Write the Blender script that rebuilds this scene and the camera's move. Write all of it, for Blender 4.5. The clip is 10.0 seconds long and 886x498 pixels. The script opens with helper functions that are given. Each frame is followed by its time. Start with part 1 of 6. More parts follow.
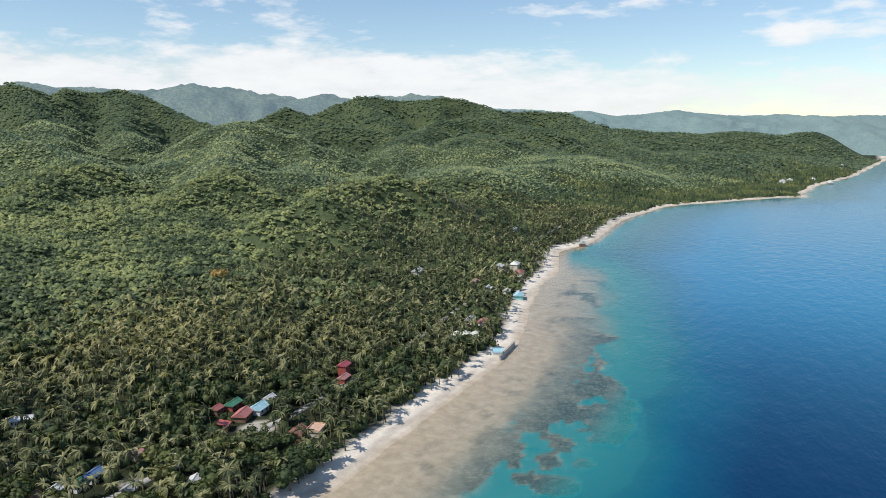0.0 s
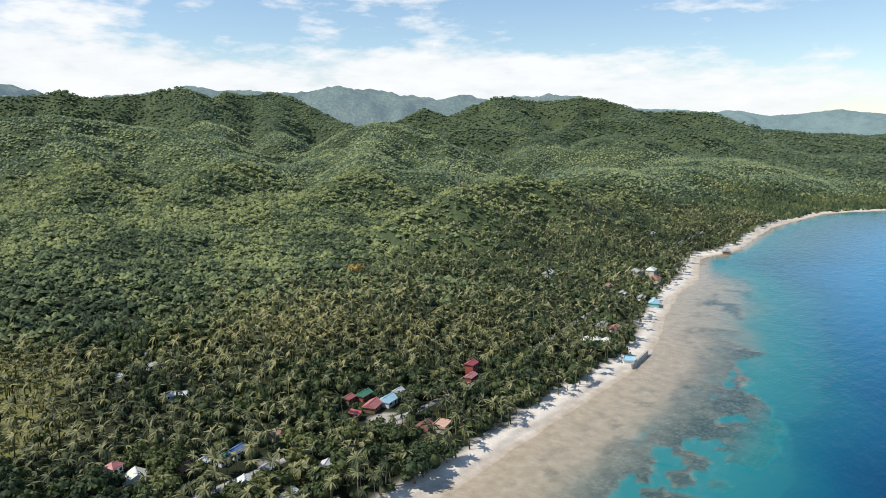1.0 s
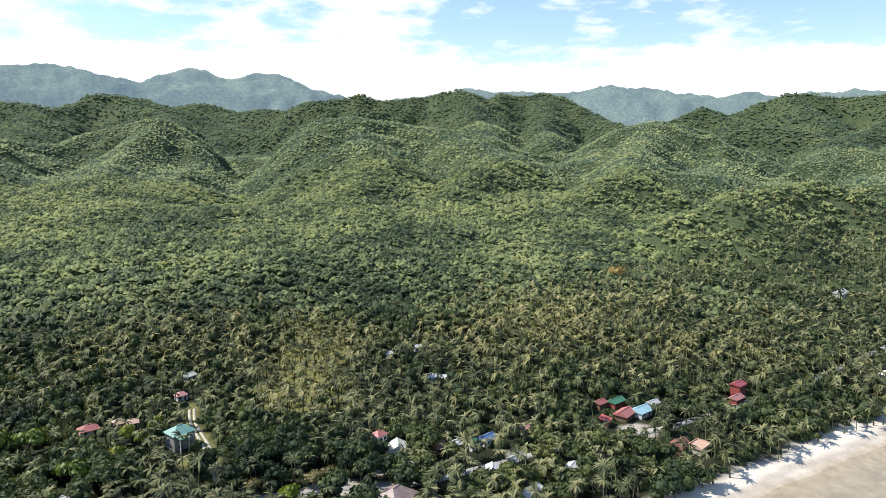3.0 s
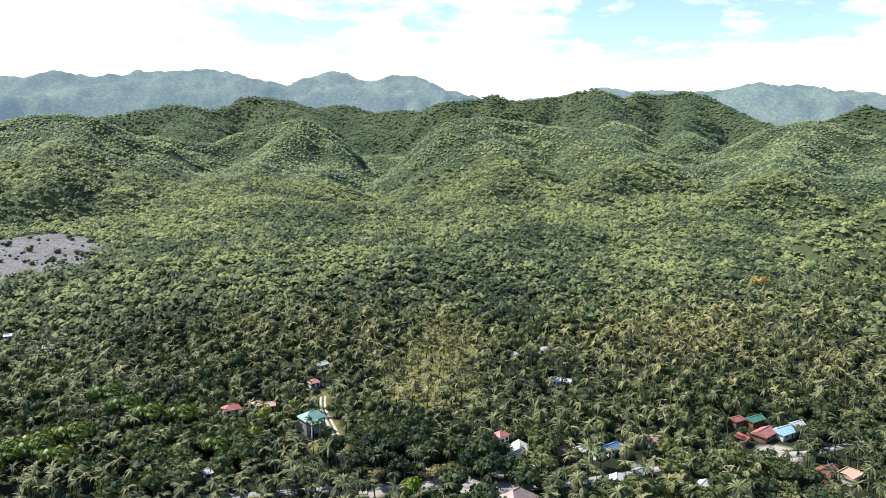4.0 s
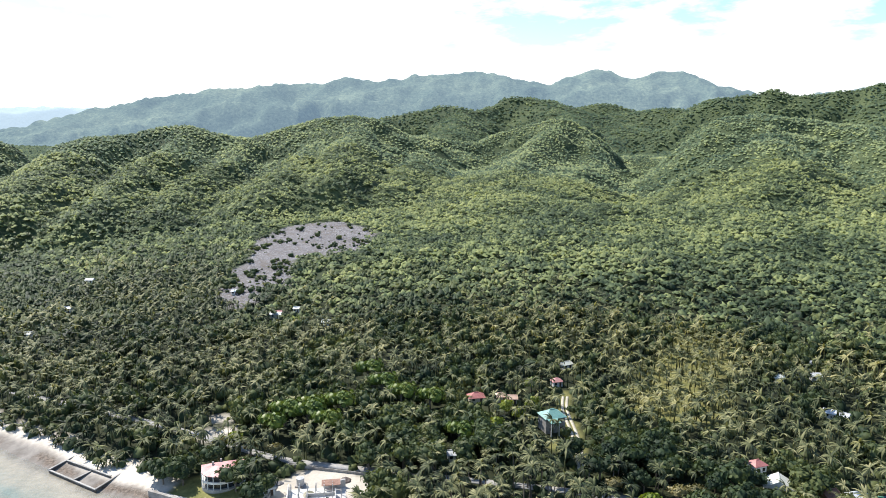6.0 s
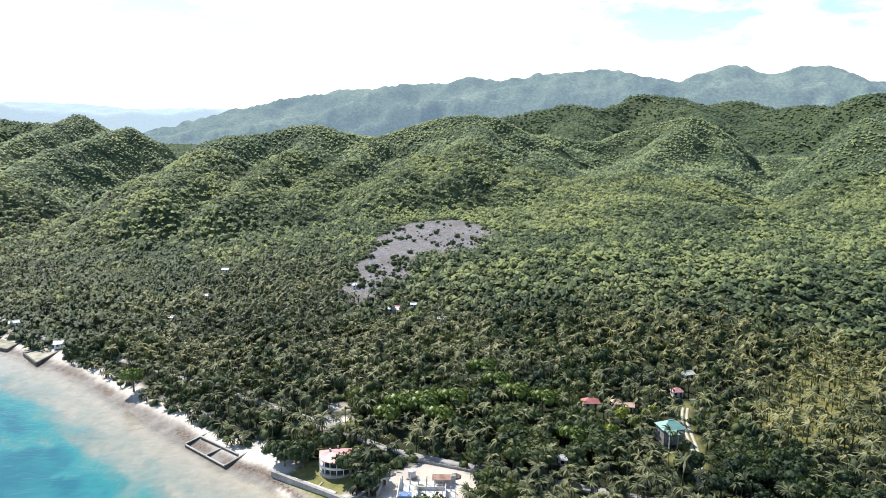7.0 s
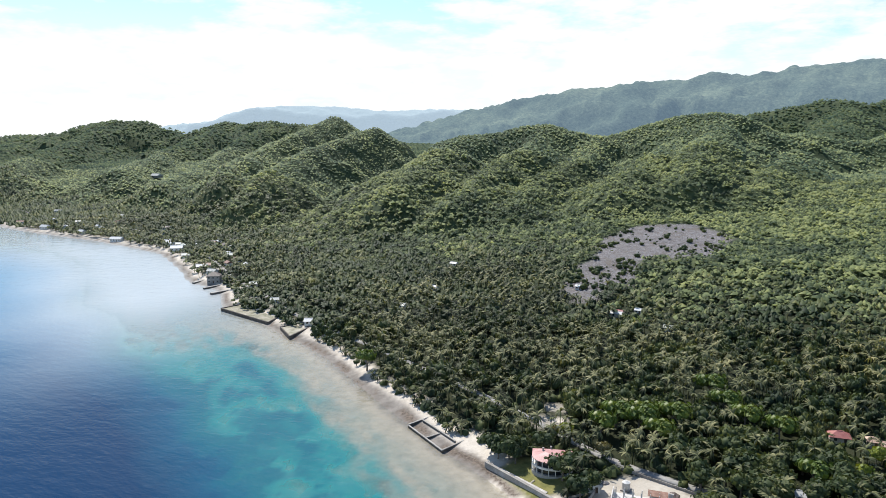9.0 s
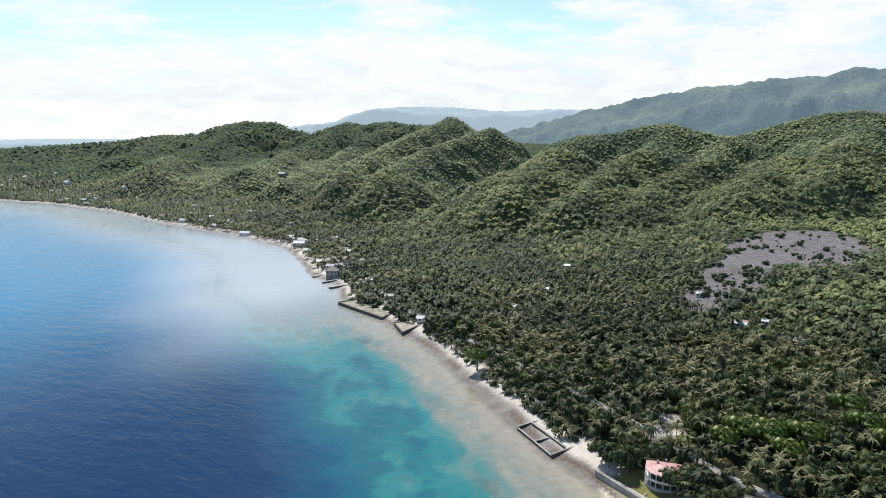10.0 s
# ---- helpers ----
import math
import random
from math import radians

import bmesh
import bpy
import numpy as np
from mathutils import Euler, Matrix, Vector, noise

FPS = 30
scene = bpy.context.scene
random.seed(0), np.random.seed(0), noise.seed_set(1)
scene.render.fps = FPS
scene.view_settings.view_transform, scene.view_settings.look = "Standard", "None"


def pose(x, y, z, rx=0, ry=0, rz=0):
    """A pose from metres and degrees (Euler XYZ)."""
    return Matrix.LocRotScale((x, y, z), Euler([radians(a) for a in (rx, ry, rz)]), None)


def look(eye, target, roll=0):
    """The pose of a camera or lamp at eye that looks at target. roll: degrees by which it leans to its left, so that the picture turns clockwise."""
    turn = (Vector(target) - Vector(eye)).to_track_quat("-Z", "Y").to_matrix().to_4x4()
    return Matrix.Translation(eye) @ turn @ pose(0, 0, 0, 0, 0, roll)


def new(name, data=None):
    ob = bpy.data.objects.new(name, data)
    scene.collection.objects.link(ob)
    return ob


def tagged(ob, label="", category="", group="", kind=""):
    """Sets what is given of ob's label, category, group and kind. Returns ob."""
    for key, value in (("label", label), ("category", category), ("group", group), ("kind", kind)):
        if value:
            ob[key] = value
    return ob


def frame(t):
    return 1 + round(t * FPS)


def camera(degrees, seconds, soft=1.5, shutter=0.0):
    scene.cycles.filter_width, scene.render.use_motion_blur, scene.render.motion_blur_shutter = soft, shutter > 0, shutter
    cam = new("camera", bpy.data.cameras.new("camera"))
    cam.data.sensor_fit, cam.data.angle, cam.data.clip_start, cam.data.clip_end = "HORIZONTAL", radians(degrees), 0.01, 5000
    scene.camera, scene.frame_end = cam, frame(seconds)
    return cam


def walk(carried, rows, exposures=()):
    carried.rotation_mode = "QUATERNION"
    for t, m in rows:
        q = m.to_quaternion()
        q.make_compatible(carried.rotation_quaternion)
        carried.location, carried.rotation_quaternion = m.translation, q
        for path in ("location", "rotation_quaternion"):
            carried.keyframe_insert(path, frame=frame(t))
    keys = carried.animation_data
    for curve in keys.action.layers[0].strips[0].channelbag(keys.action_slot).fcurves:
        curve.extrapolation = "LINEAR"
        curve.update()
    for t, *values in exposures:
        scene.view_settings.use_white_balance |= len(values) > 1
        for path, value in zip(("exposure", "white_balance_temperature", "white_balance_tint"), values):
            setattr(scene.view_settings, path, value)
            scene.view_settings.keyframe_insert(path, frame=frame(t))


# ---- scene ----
cam = camera(64.8, 10.0, 0.8)
# seconds, eye, yaw to the left of north, pitch, lean
PATH = [
    (0, 0.00, 0.00, 115.00, 27.62, -9.36, -0.48),
    (0.5, -0.16, 0.69, 114.90, 33.09, -9.30, -0.40),
    (1, -0.36, 1.23, 114.79, 38.55, -9.24, -0.33),
    (1.5, -0.57, 1.67, 114.67, 43.96, -9.19, -0.27),
    (2, -0.80, 2.04, 114.55, 49.34, -9.15, -0.21),
    (2.5, -1.03, 2.35, 114.44, 54.70, -9.15, -0.18),
    (3, -1.26, 2.64, 114.34, 60.04, -9.15, -0.11),
    (4.5, -1.89, 3.48, 114.19, 75.96, -9.14, -0.01),
    (5, -2.08, 3.77, 114.18, 81.17, -9.19, -0.04),
    (5.5, -2.26, 4.08, 114.19, 86.38, -9.18, -0.07),
    (7, -2.76, 4.96, 114.29, 101.27, -9.24, -0.04),
    (7.5, -2.94, 5.19, 114.32, 106.01, -9.26, -0.08),
    (8, -3.14, 5.34, 114.33, 110.74, -9.26, -0.15),
    (8.5, -3.38, 5.40, 114.30, 115.12, -9.27, -0.16),
    (9, -3.65, 5.31, 114.24, 119.82, -9.25, -0.18),
    (9.5, -3.99, 5.05, 114.11, 124.54, -9.22, -0.22),
    (10, -4.40, 4.57, 113.91, 129.18, -9.19, -0.18),
]
walk(cam, [(t, pose(x, y, z, 90 + pitch, 0, yaw) @ pose(0, 0, 0, 0, 0, lean)) for t, x, y, z, yaw, pitch, lean in PATH], [(0, -0.06), (1.5, 0.1), (3, 0.4), (4.5, 0.66), (7, 0.64), (8.5, 0.35), (10, 0.05)])


# ---------------------------------------------------------------- node helpers
def node(tree, kind, **values):
    made = tree.nodes.new("ShaderNode" + kind)
    for key, value in values.items():
        if key in made.inputs:
            made.inputs[key].default_value = value
    return made


def ramp(tree, source, stops):
    made = tree.nodes.new("ShaderNodeValToRGB")
    ends = made.color_ramp.elements
    while len(ends) < len(stops):
        ends.new(0.5)
    for end, (place, colour) in zip(ends, stops):
        end.position = place
        end.color = (*colour, 1) if len(colour) == 3 else colour
    tree.links.new(source, made.inputs[0])
    return made.outputs[0]


def maths(tree, kind, a, b=None, clamp=False):
    made = tree.nodes.new("ShaderNodeMath")
    made.operation, made.use_clamp = kind, clamp
    for n, v in enumerate((a, b)):
        if v is None:
            continue
        if isinstance(v, (int, float)):
            made.inputs[n].default_value = v
        else:
            tree.links.new(v, made.inputs[n])
    return made.outputs[0]


def blend(tree, factor, a, b, kind="MIX"):
    made = tree.nodes.new("ShaderNodeMixRGB")
    made.blend_type = kind
    for n, v in enumerate((factor, a, b)):
        if isinstance(v, (int, float)):
            made.inputs[n].default_value = v
        elif isinstance(v, tuple):
            made.inputs[n].default_value = (*v, 1)
        else:
            tree.links.new(v, made.inputs[n])
    return made.outputs[0]


def clouds_noise(tree, vector, size, detail=4.0, rough=0.55):
    made = node(tree, "TexNoise", Scale=1.0 / size, Detail=detail, Roughness=rough)
    tree.links.new(vector, made.inputs["Vector"])
    return made.outputs["Fac"]


# ---------------------------------------------------------------- sky and sun
SUN_TURN, SUN_UP = 142.0, 50.0  # degrees to the left of north, and above the horizon
world = bpy.data.worlds.new("sky")
scene.world = world
world.use_nodes = True
wt = world.node_tree
wt.nodes.clear()
sky = wt.nodes.new("ShaderNodeTexSky")
sky.sky_type, sky.sun_disc = "NISHITA", False
sky.sun_elevation, sky.sun_rotation = radians(SUN_UP), radians(-SUN_TURN)
sky.altitude, sky.air_density, sky.dust_density, sky.ozone_density = 100, 1.1, 0.1, 3.0
where = wt.nodes.new("ShaderNodeTexCoord").outputs["Generated"]
split = wt.nodes.new("ShaderNodeSeparateXYZ")
wt.links.new(where, split.inputs[0])
sunward = wt.nodes.new("ShaderNodeVectorMath")
sunward.operation = "DOT_PRODUCT"
wt.links.new(where, sunward.inputs[0])
sunward.inputs[1].default_value = (-math.sin(radians(SUN_TURN - 32)), math.cos(radians(SUN_TURN - 32)), 0)
stretch = wt.nodes.new("ShaderNodeVectorMath")
stretch.operation = "MULTIPLY"
wt.links.new(where, stretch.inputs[0])
stretch.inputs[1].default_value = (1.0, 1.0, 3.4)
banks = clouds_noise(wt, stretch.outputs[0], 0.30, 8, 0.56)
puffs = clouds_noise(wt, stretch.outputs[0], 0.075, 7, 0.6)
cover = maths(wt, "ADD", maths(wt, "MULTIPLY", banks, 0.72), maths(wt, "MULTIPLY", puffs, 0.28))
belt = ramp(wt, split.outputs[2], [(0.0, (0.62, 0.62, 0.62)), (0.05, (0.66, 0.66, 0.66)), (0.10, (0.58, 0.58, 0.58)), (0.135, (0.48, 0.48, 0.48)), (0.20, (0.46, 0.46, 0.46)), (0.45, (0.47, 0.47, 0.47)), (0.70, (0.40, 0.40, 0.40))])
cover = maths(wt, "ADD", cover, maths(wt, "SUBTRACT", belt, 0.5))
cover = maths(wt, "ADD", cover, maths(wt, "MULTIPLY", maths(wt, "SUBTRACT", sunward.outputs["Value"], 0.42), 0.15))
cover = ramp(wt, cover, [(0.46, (0, 0, 0)), (0.53, (0.62, 0.62, 0.62)), (0.60, (1, 1, 1))])
shade = ramp(wt, maths(wt, "ADD", maths(wt, "MULTIPLY", puffs, 0.55), maths(wt, "MULTIPLY", banks, 0.45)), [(0.36, (5.6, 5.9, 6.2)), (0.48, (6.5, 6.7, 6.9)), (0.60, (7.0, 7.1, 7.2))])
tint = blend(wt, maths(wt, "MULTIPLY", cover, 0.95), sky.outputs[0], shade)
background = node(wt, "Background", Strength=0.14)
wt.links.new(tint, background.inputs["Color"])
wt.links.new(background.outputs[0], wt.nodes.new("ShaderNodeOutputWorld").inputs[0])

lamp = bpy.data.lights.new("sun", "SUN")
lamp.energy, lamp.angle, lamp.color = 5.0, radians(0.6), (1.0, 0.96, 0.89)
sun = new("sun", lamp)
sun.matrix_world = look((-math.sin(radians(SUN_TURN)) * 900, math.cos(radians(SUN_TURN)) * 900, 900 * math.tan(radians(SUN_UP))), (0, 0, 0))


# ---------------------------------------------------------------- materials
def material(name):
    made = bpy.data.materials.new(name)
    made.use_nodes = True
    made.node_tree.nodes.clear()
    return made, made.node_tree


def finish(tree, shader):
    tree.links.new(shader, tree.nodes.new("ShaderNodeOutputMaterial").inputs[0])


def bumped(tree, source, strength, distance):
    made = node(tree, "Bump", Strength=strength, Distance=distance)
    tree.links.new(source, made.inputs["Height"])
    return made.outputs[0]


def surface(name, dark, light, size, rough=0.7, metal=0.0, relief=0.03, stripes=0.0, spec=0.3):
    """Paint, metal, plaster or stone: two tones by two scales of noise, with fine relief; stripes: the pitch of corrugation."""
    made, tree = material(name)
    at = tree.nodes.new("ShaderNodeTexCoord").outputs["Object"]
    coarse, fine = clouds_noise(tree, at, size), clouds_noise(tree, at, size / 9, 6, 0.7)
    rnd = tree.nodes.new("ShaderNodeObjectInfo").outputs["Random"]
    mix = maths(tree, "ADD", maths(tree, "MULTIPLY", coarse, 0.6), maths(tree, "MULTIPLY", fine, 0.4))
    mix = maths(tree, "ADD", mix, maths(tree, "MULTIPLY", maths(tree, "SUBTRACT", rnd, 0.5), 0.14))
    colour = ramp(tree, mix, [(0.34, dark), (0.62, light)])
    shader = node(tree, "BsdfPrincipled", Roughness=rough, Metallic=metal)
    shader.inputs["Specular IOR Level"].default_value = spec
    tree.links.new(colour, shader.inputs["Base Color"])
    rise = fine
    if stripes:
        wave = node(tree, "TexWave", Scale=0.314 / stripes, Distortion=0.0)
        tree.links.new(at, wave.inputs["Vector"])
        rise = maths(tree, "ADD", maths(tree, "MULTIPLY", fine, 0.4), wave.outputs["Fac"])
    tree.links.new(bumped(tree, rise, 0.6, relief), shader.inputs["Normal"])
    finish(tree, shader.outputs[0])
    return made


def foliage(name, stops, rough=0.5, sheen=0.35, thin=0.22, island=0.3):
    """Leaves: tones by the stand (about 120 m), by the tree (about 9 m) and by the clump."""
    made, tree = material(name)
    at = tree.nodes.new("ShaderNodeNewGeometry")
    place = at.outputs["Position"]
    stand, crown = clouds_noise(tree, place, 75, 5, 0.68), clouds_noise(tree, place, 9, 2)
    rnd = at.outputs["Random Per Island"]
    mix = maths(tree, "ADD", maths(tree, "MULTIPLY", stand, 1.4), maths(tree, "MULTIPLY", crown, 1.0))
    mix = maths(tree, "ADD", mix, maths(tree, "MULTIPLY", rnd, island))
    mix = maths(tree, "SUBTRACT", mix, 0.70 + island / 2)
    colour = ramp(tree, mix, stops)
    shader = node(tree, "BsdfPrincipled", Roughness=rough)
    shader.inputs["Specular IOR Level"].default_value = sheen
    tree.links.new(colour, shader.inputs["Base Color"])
    glow = tree.nodes.new("ShaderNodeBsdfTranslucent")
    tree.links.new(blend(tree, 1.0, colour, (1.18, 1.15, 0.65), "MULTIPLY"), glow.inputs["Color"])
    both = node(tree, "MixShader", Fac=thin)
    tree.links.new(shader.outputs[0], both.inputs[1])
    tree.links.new(glow.outputs[0], both.inputs[2])
    finish(tree, both.outputs[0])
    return made


LEAF_FOREST = foliage("broadleaf_foliage", [(0.100, (0.026, 0.044, 0.028)), (0.360, (0.100, 0.136, 0.076)), (0.600, (0.240, 0.280, 0.124)), (0.900, (0.385, 0.405, 0.168))], 0.65, 0.1, 0.34)
# hill and distant leaves: pale bluish haze is put into their tones
LEAF_FAR_HAZED = foliage("hazed_hill_foliage", [(0.120, (0.029, 0.058, 0.045)), (0.380, (0.119, 0.170, 0.103)), (0.620, (0.245, 0.292, 0.152)), (0.900, (0.375, 0.413, 0.186))], 0.7, 0.1, 0.34, 0.38)
LEAF_DISTANT_HAZED = foliage("hazed_distant_foliage", [(0.12, (0.034, 0.062, 0.050)), (0.38, (0.086, 0.128, 0.084)), (0.62, (0.148, 0.192, 0.108)), (0.9, (0.225, 0.260, 0.130))], 0.8, 0.05, 0.4)
LEAF_COAST = foliage("coastal_foliage", [(0.120, (0.020, 0.034, 0.020)), (0.400, (0.047, 0.070, 0.032)), (0.640, (0.094, 0.115, 0.044)), (0.900, (0.192, 0.194, 0.070))], 0.6, 0.15, 0.22)
LEAF_PALM = foliage("palm_foliage", [(0.10, (0.018, 0.026, 0.014)), (0.40, (0.075, 0.088, 0.042)), (0.64, (0.172, 0.177, 0.083)), (0.94, (0.322, 0.300, 0.152))], 0.55, 0.12, 0.20, 0.62)
# yellower copy of the palm leaves with sunlight put into its tone
LEAF_GOLD = foliage("sunlit_palm_foliage", [(0.10, (0.046, 0.058, 0.022)), (0.40, (0.136, 0.142, 0.054)), (0.64, (0.258, 0.244, 0.096)), (0.94, (0.410, 0.368, 0.172))], 0.5, 0.25, 0.28, 0.62)
LEAF_BUSH = foliage("bush_foliage", [(0.3, (0.06, 0.10, 0.02)), (0.6, (0.12, 0.17, 0.03)), (0.75, (0.17, 0.2, 0.04))])
LEAF_ORANGE = foliage("flame_tree_foliage", [(0.3, (0.26, 0.17, 0.05)), (0.7, (0.40, 0.28, 0.08))])
LEAF_OLIVE = foliage("olive_foliage", [(0.3, (0.13, 0.12, 0.05)), (0.7, (0.27, 0.23, 0.10))])
LEAF_LIME = foliage("lime_foliage", [(0.3, (0.14, 0.19, 0.02)), (0.7, (0.26, 0.28, 0.04))])
BARK = surface("bark", (0.10, 0.08, 0.06), (0.24, 0.20, 0.16), 0.6, 0.9)
ROCK = surface("limestone", (0.12, 0.115, 0.115), (0.30, 0.285, 0.29), 2.0, 0.9)
CONCRETE = surface("weathered_concrete", (0.22, 0.20, 0.18), (0.42, 0.40, 0.37), 3.0, 0.85)
DARK_CONCRETE = surface("wet_dark_concrete", (0.05, 0.045, 0.04), (0.16, 0.14, 0.12), 2.0, 0.8)
NEW_CONCRETE = surface("new_concrete", (0.38, 0.365, 0.34), (0.64, 0.62, 0.59), 2.0, 0.8)
ROAD = surface("road_concrete", (0.25, 0.24, 0.225), (0.42, 0.405, 0.38), 5.0, 0.85)
PATH_DIRT = surface("pale_track_dirt", (0.30, 0.27, 0.20), (0.50, 0.46, 0.37), 2.0, 0.95)
SAND_FILL = surface("fill_sand", (0.15, 0.15, 0.09), (0.46, 0.42, 0.34), 5.0, 0.95)
GLASS_DARK = surface("dark_window_glass", (0.015, 0.018, 0.02), (0.04, 0.045, 0.05), 1.0, 0.12, 0.0, 0.002, 0.0, 0.5)
WOOD_DARK = surface("dark_wood", (0.06, 0.04, 0.03), (0.15, 0.10, 0.07), 0.7, 0.8)
WALLS = {
    "white": surface("white_painted_plaster", (0.55, 0.54, 0.51), (0.78, 0.77, 0.74), 2.5, 0.8),
    "cream": surface("cream_painted_plaster", (0.42, 0.37, 0.28), (0.62, 0.56, 0.45), 2.5, 0.8),
    "grey": surface("bare_block_wall", (0.18, 0.17, 0.16), (0.34, 0.33, 0.31), 2.0, 0.9),
    "brown": surface("brown_board_wall", (0.10, 0.06, 0.04), (0.22, 0.14, 0.09), 1.5, 0.85),
    "red": surface("red_painted_wall", (0.22, 0.05, 0.04), (0.38, 0.10, 0.08), 2.0, 0.8),
    "slate": surface("slate_blue_wall", (0.09, 0.11, 0.14), (0.20, 0.23, 0.27), 2.0, 0.6),
    "teal": surface("teal_painted_wall", (0.12, 0.35, 0.34), (0.25, 0.52, 0.50), 2.0, 0.8),
}


def metal_roof(name, dark, light):
    return surface(name + "_roofing", dark, light, 1.8, 0.5, 0.0, 0.03, 0.35, 0.4)


ROOFS = {
    "teal": metal_roof("teal", (0.10, 0.23, 0.20), (0.19, 0.35, 0.30)),
    "pink": metal_roof("faded_pink", (0.36, 0.15, 0.14), (0.55, 0.30, 0.28)),
    "red": metal_roof("red", (0.29, 0.095, 0.085), (0.45, 0.175, 0.155)),
    "scarlet": metal_roof("scarlet", (0.34, 0.06, 0.055), (0.52, 0.12, 0.10)),
    "crimson": metal_roof("crimson", (0.25, 0.045, 0.06), (0.40, 0.10, 0.11)),
    "brownred": metal_roof("brown_red", (0.16, 0.065, 0.045), (0.32, 0.15, 0.11)),
    "rust": metal_roof("rusty", (0.14, 0.06, 0.035), (0.36, 0.20, 0.14)),
    "orange": metal_roof("orange_beige", (0.42, 0.25, 0.17), (0.60, 0.42, 0.32)),
    "brown": metal_roof("brown", (0.10, 0.075, 0.06), (0.20, 0.16, 0.14)),
    "green": metal_roof("green", (0.04, 0.15, 0.09), (0.10, 0.26, 0.17)),
    "blue": metal_roof("dark_blue", (0.05, 0.11, 0.24), (0.12, 0.20, 0.36)),
    "lightblue": metal_roof("pale_blue", (0.28, 0.48, 0.55), (0.45, 0.66, 0.72)),
    "brownpink": metal_roof("faded_brown_pink", (0.24, 0.17, 0.15), (0.40, 0.30, 0.27)),
    "grey": metal_roof("weathered_grey", (0.22, 0.23, 0.22), (0.42, 0.43, 0.41)),
    "pale": metal_roof("pale_grey_green", (0.40, 0.42, 0.36), (0.62, 0.62, 0.55)),
    "white": metal_roof("white", (0.42, 0.43, 0.43), (0.64, 0.64, 0.63)),
}


def ground_material():
    """Forest floor, canopy-green far slopes, beach sand, seabed, grass and scree by the cover that each place carries."""
    made, tree = material("ground_cover")
    place = tree.nodes.new("ShaderNodeNewGeometry").outputs["Position"]
    big, small, grain = clouds_noise(tree, place, 60, 4), clouds_noise(tree, place, 5, 6, 0.65), clouds_noise(tree, place, 0.8, 6, 0.7)

    def cover(name):
        made_in = tree.nodes.new("ShaderNodeAttribute")
        made_in.attribute_name = name
        return made_in.outputs["Fac"]

    # floor tones are darkened to carry the shade between the trees
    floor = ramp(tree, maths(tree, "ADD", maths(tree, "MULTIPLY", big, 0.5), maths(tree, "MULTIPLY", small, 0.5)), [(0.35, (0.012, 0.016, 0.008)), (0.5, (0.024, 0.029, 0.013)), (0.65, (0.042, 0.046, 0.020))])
    grass = ramp(tree, small, [(0.3, (0.095, 0.105, 0.032)), (0.7, (0.27, 0.245, 0.09))])
    sand = ramp(tree, maths(tree, "ADD", maths(tree, "MULTIPLY", small, 0.6), maths(tree, "MULTIPLY", grain, 0.4)), [(0.32, (0.54, 0.475, 0.395)), (0.62, (0.73, 0.66, 0.565))])
    # southern bed: grey of the reflected sky is mixed into the wet sand
    wet = blend(tree, cover("sky_grey"), ramp(tree, small, [(0.35, (0.36, 0.295, 0.220)), (0.65, (0.49, 0.41, 0.32))]), ramp(tree, small, [(0.35, (0.29, 0.30, 0.30)), (0.65, (0.37, 0.375, 0.375))]))
    heads = node(tree, "TexVoronoi", Scale=0.55)
    tree.links.new(place, heads.inputs["Vector"])
    coral = maths(tree, "ADD", maths(tree, "MULTIPLY", grain, 0.5), maths(tree, "MULTIPLY", small, 0.5))
    coral = maths(tree, "ADD", coral, maths(tree, "MULTIPLY", maths(tree, "SUBTRACT", 0.45, heads.outputs["Distance"]), 0.22))
    reef = ramp(tree, coral, [(0.38, (0.018, 0.021, 0.018)), (0.50, (0.070, 0.072, 0.060)), (0.62, (0.20, 0.19, 0.155))])
    scree = ramp(tree, maths(tree, "ADD", maths(tree, "MULTIPLY", grain, 0.6), maths(tree, "MULTIPLY", small, 0.4)), [(0.38, (0.07, 0.062, 0.055)), (0.5, (0.16, 0.148, 0.15)), (0.62, (0.26, 0.248, 0.255))])
    wooded = ramp(tree, maths(tree, "ADD", maths(tree, "MULTIPLY", big, 0.5), maths(tree, "MULTIPLY", small, 0.5)), [(0.34, (0.024, 0.037, 0.018)), (0.5, (0.054, 0.073, 0.033)), (0.66, (0.095, 0.115, 0.048))])
    scree = blend(tree, ramp(tree, clouds_noise(tree, place, 16, 5, 0.7), [(0.48, (0, 0, 0)), (0.62, (0.75, 0.75, 0.75))]), scree, (0.135, 0.115, 0.095))
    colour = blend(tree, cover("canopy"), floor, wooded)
    colour = blend(tree, cover("grass"), colour, grass)
    colour = blend(tree, cover("scree"), colour, scree)
    colour = blend(tree, cover("sand"), colour, sand)
    colour = blend(tree, cover("dull"), colour, ramp(tree, small, [(0.3, (0.13, 0.115, 0.10)), (0.7, (0.27, 0.245, 0.22))]))
    colour = blend(tree, cover("wrack"), colour, ramp(tree, grain, [(0.35, (0.06, 0.045, 0.035)), (0.65, (0.24, 0.19, 0.15))]))
    colour = blend(tree, cover("bed"), colour, wet)
    colour = blend(tree, cover("reef"), colour, reef)
    shader = node(tree, "BsdfPrincipled", Roughness=0.9)
    shader.inputs["Specular IOR Level"].default_value = 0.15
    tree.links.new(colour, shader.inputs["Base Color"])
    tree.links.new(bumped(tree, maths(tree, "ADD", small, maths(tree, "MULTIPLY", grain, 0.3)), 0.5, 0.8), shader.inputs["Normal"])
    finish(tree, shader.outputs[0])
    return made


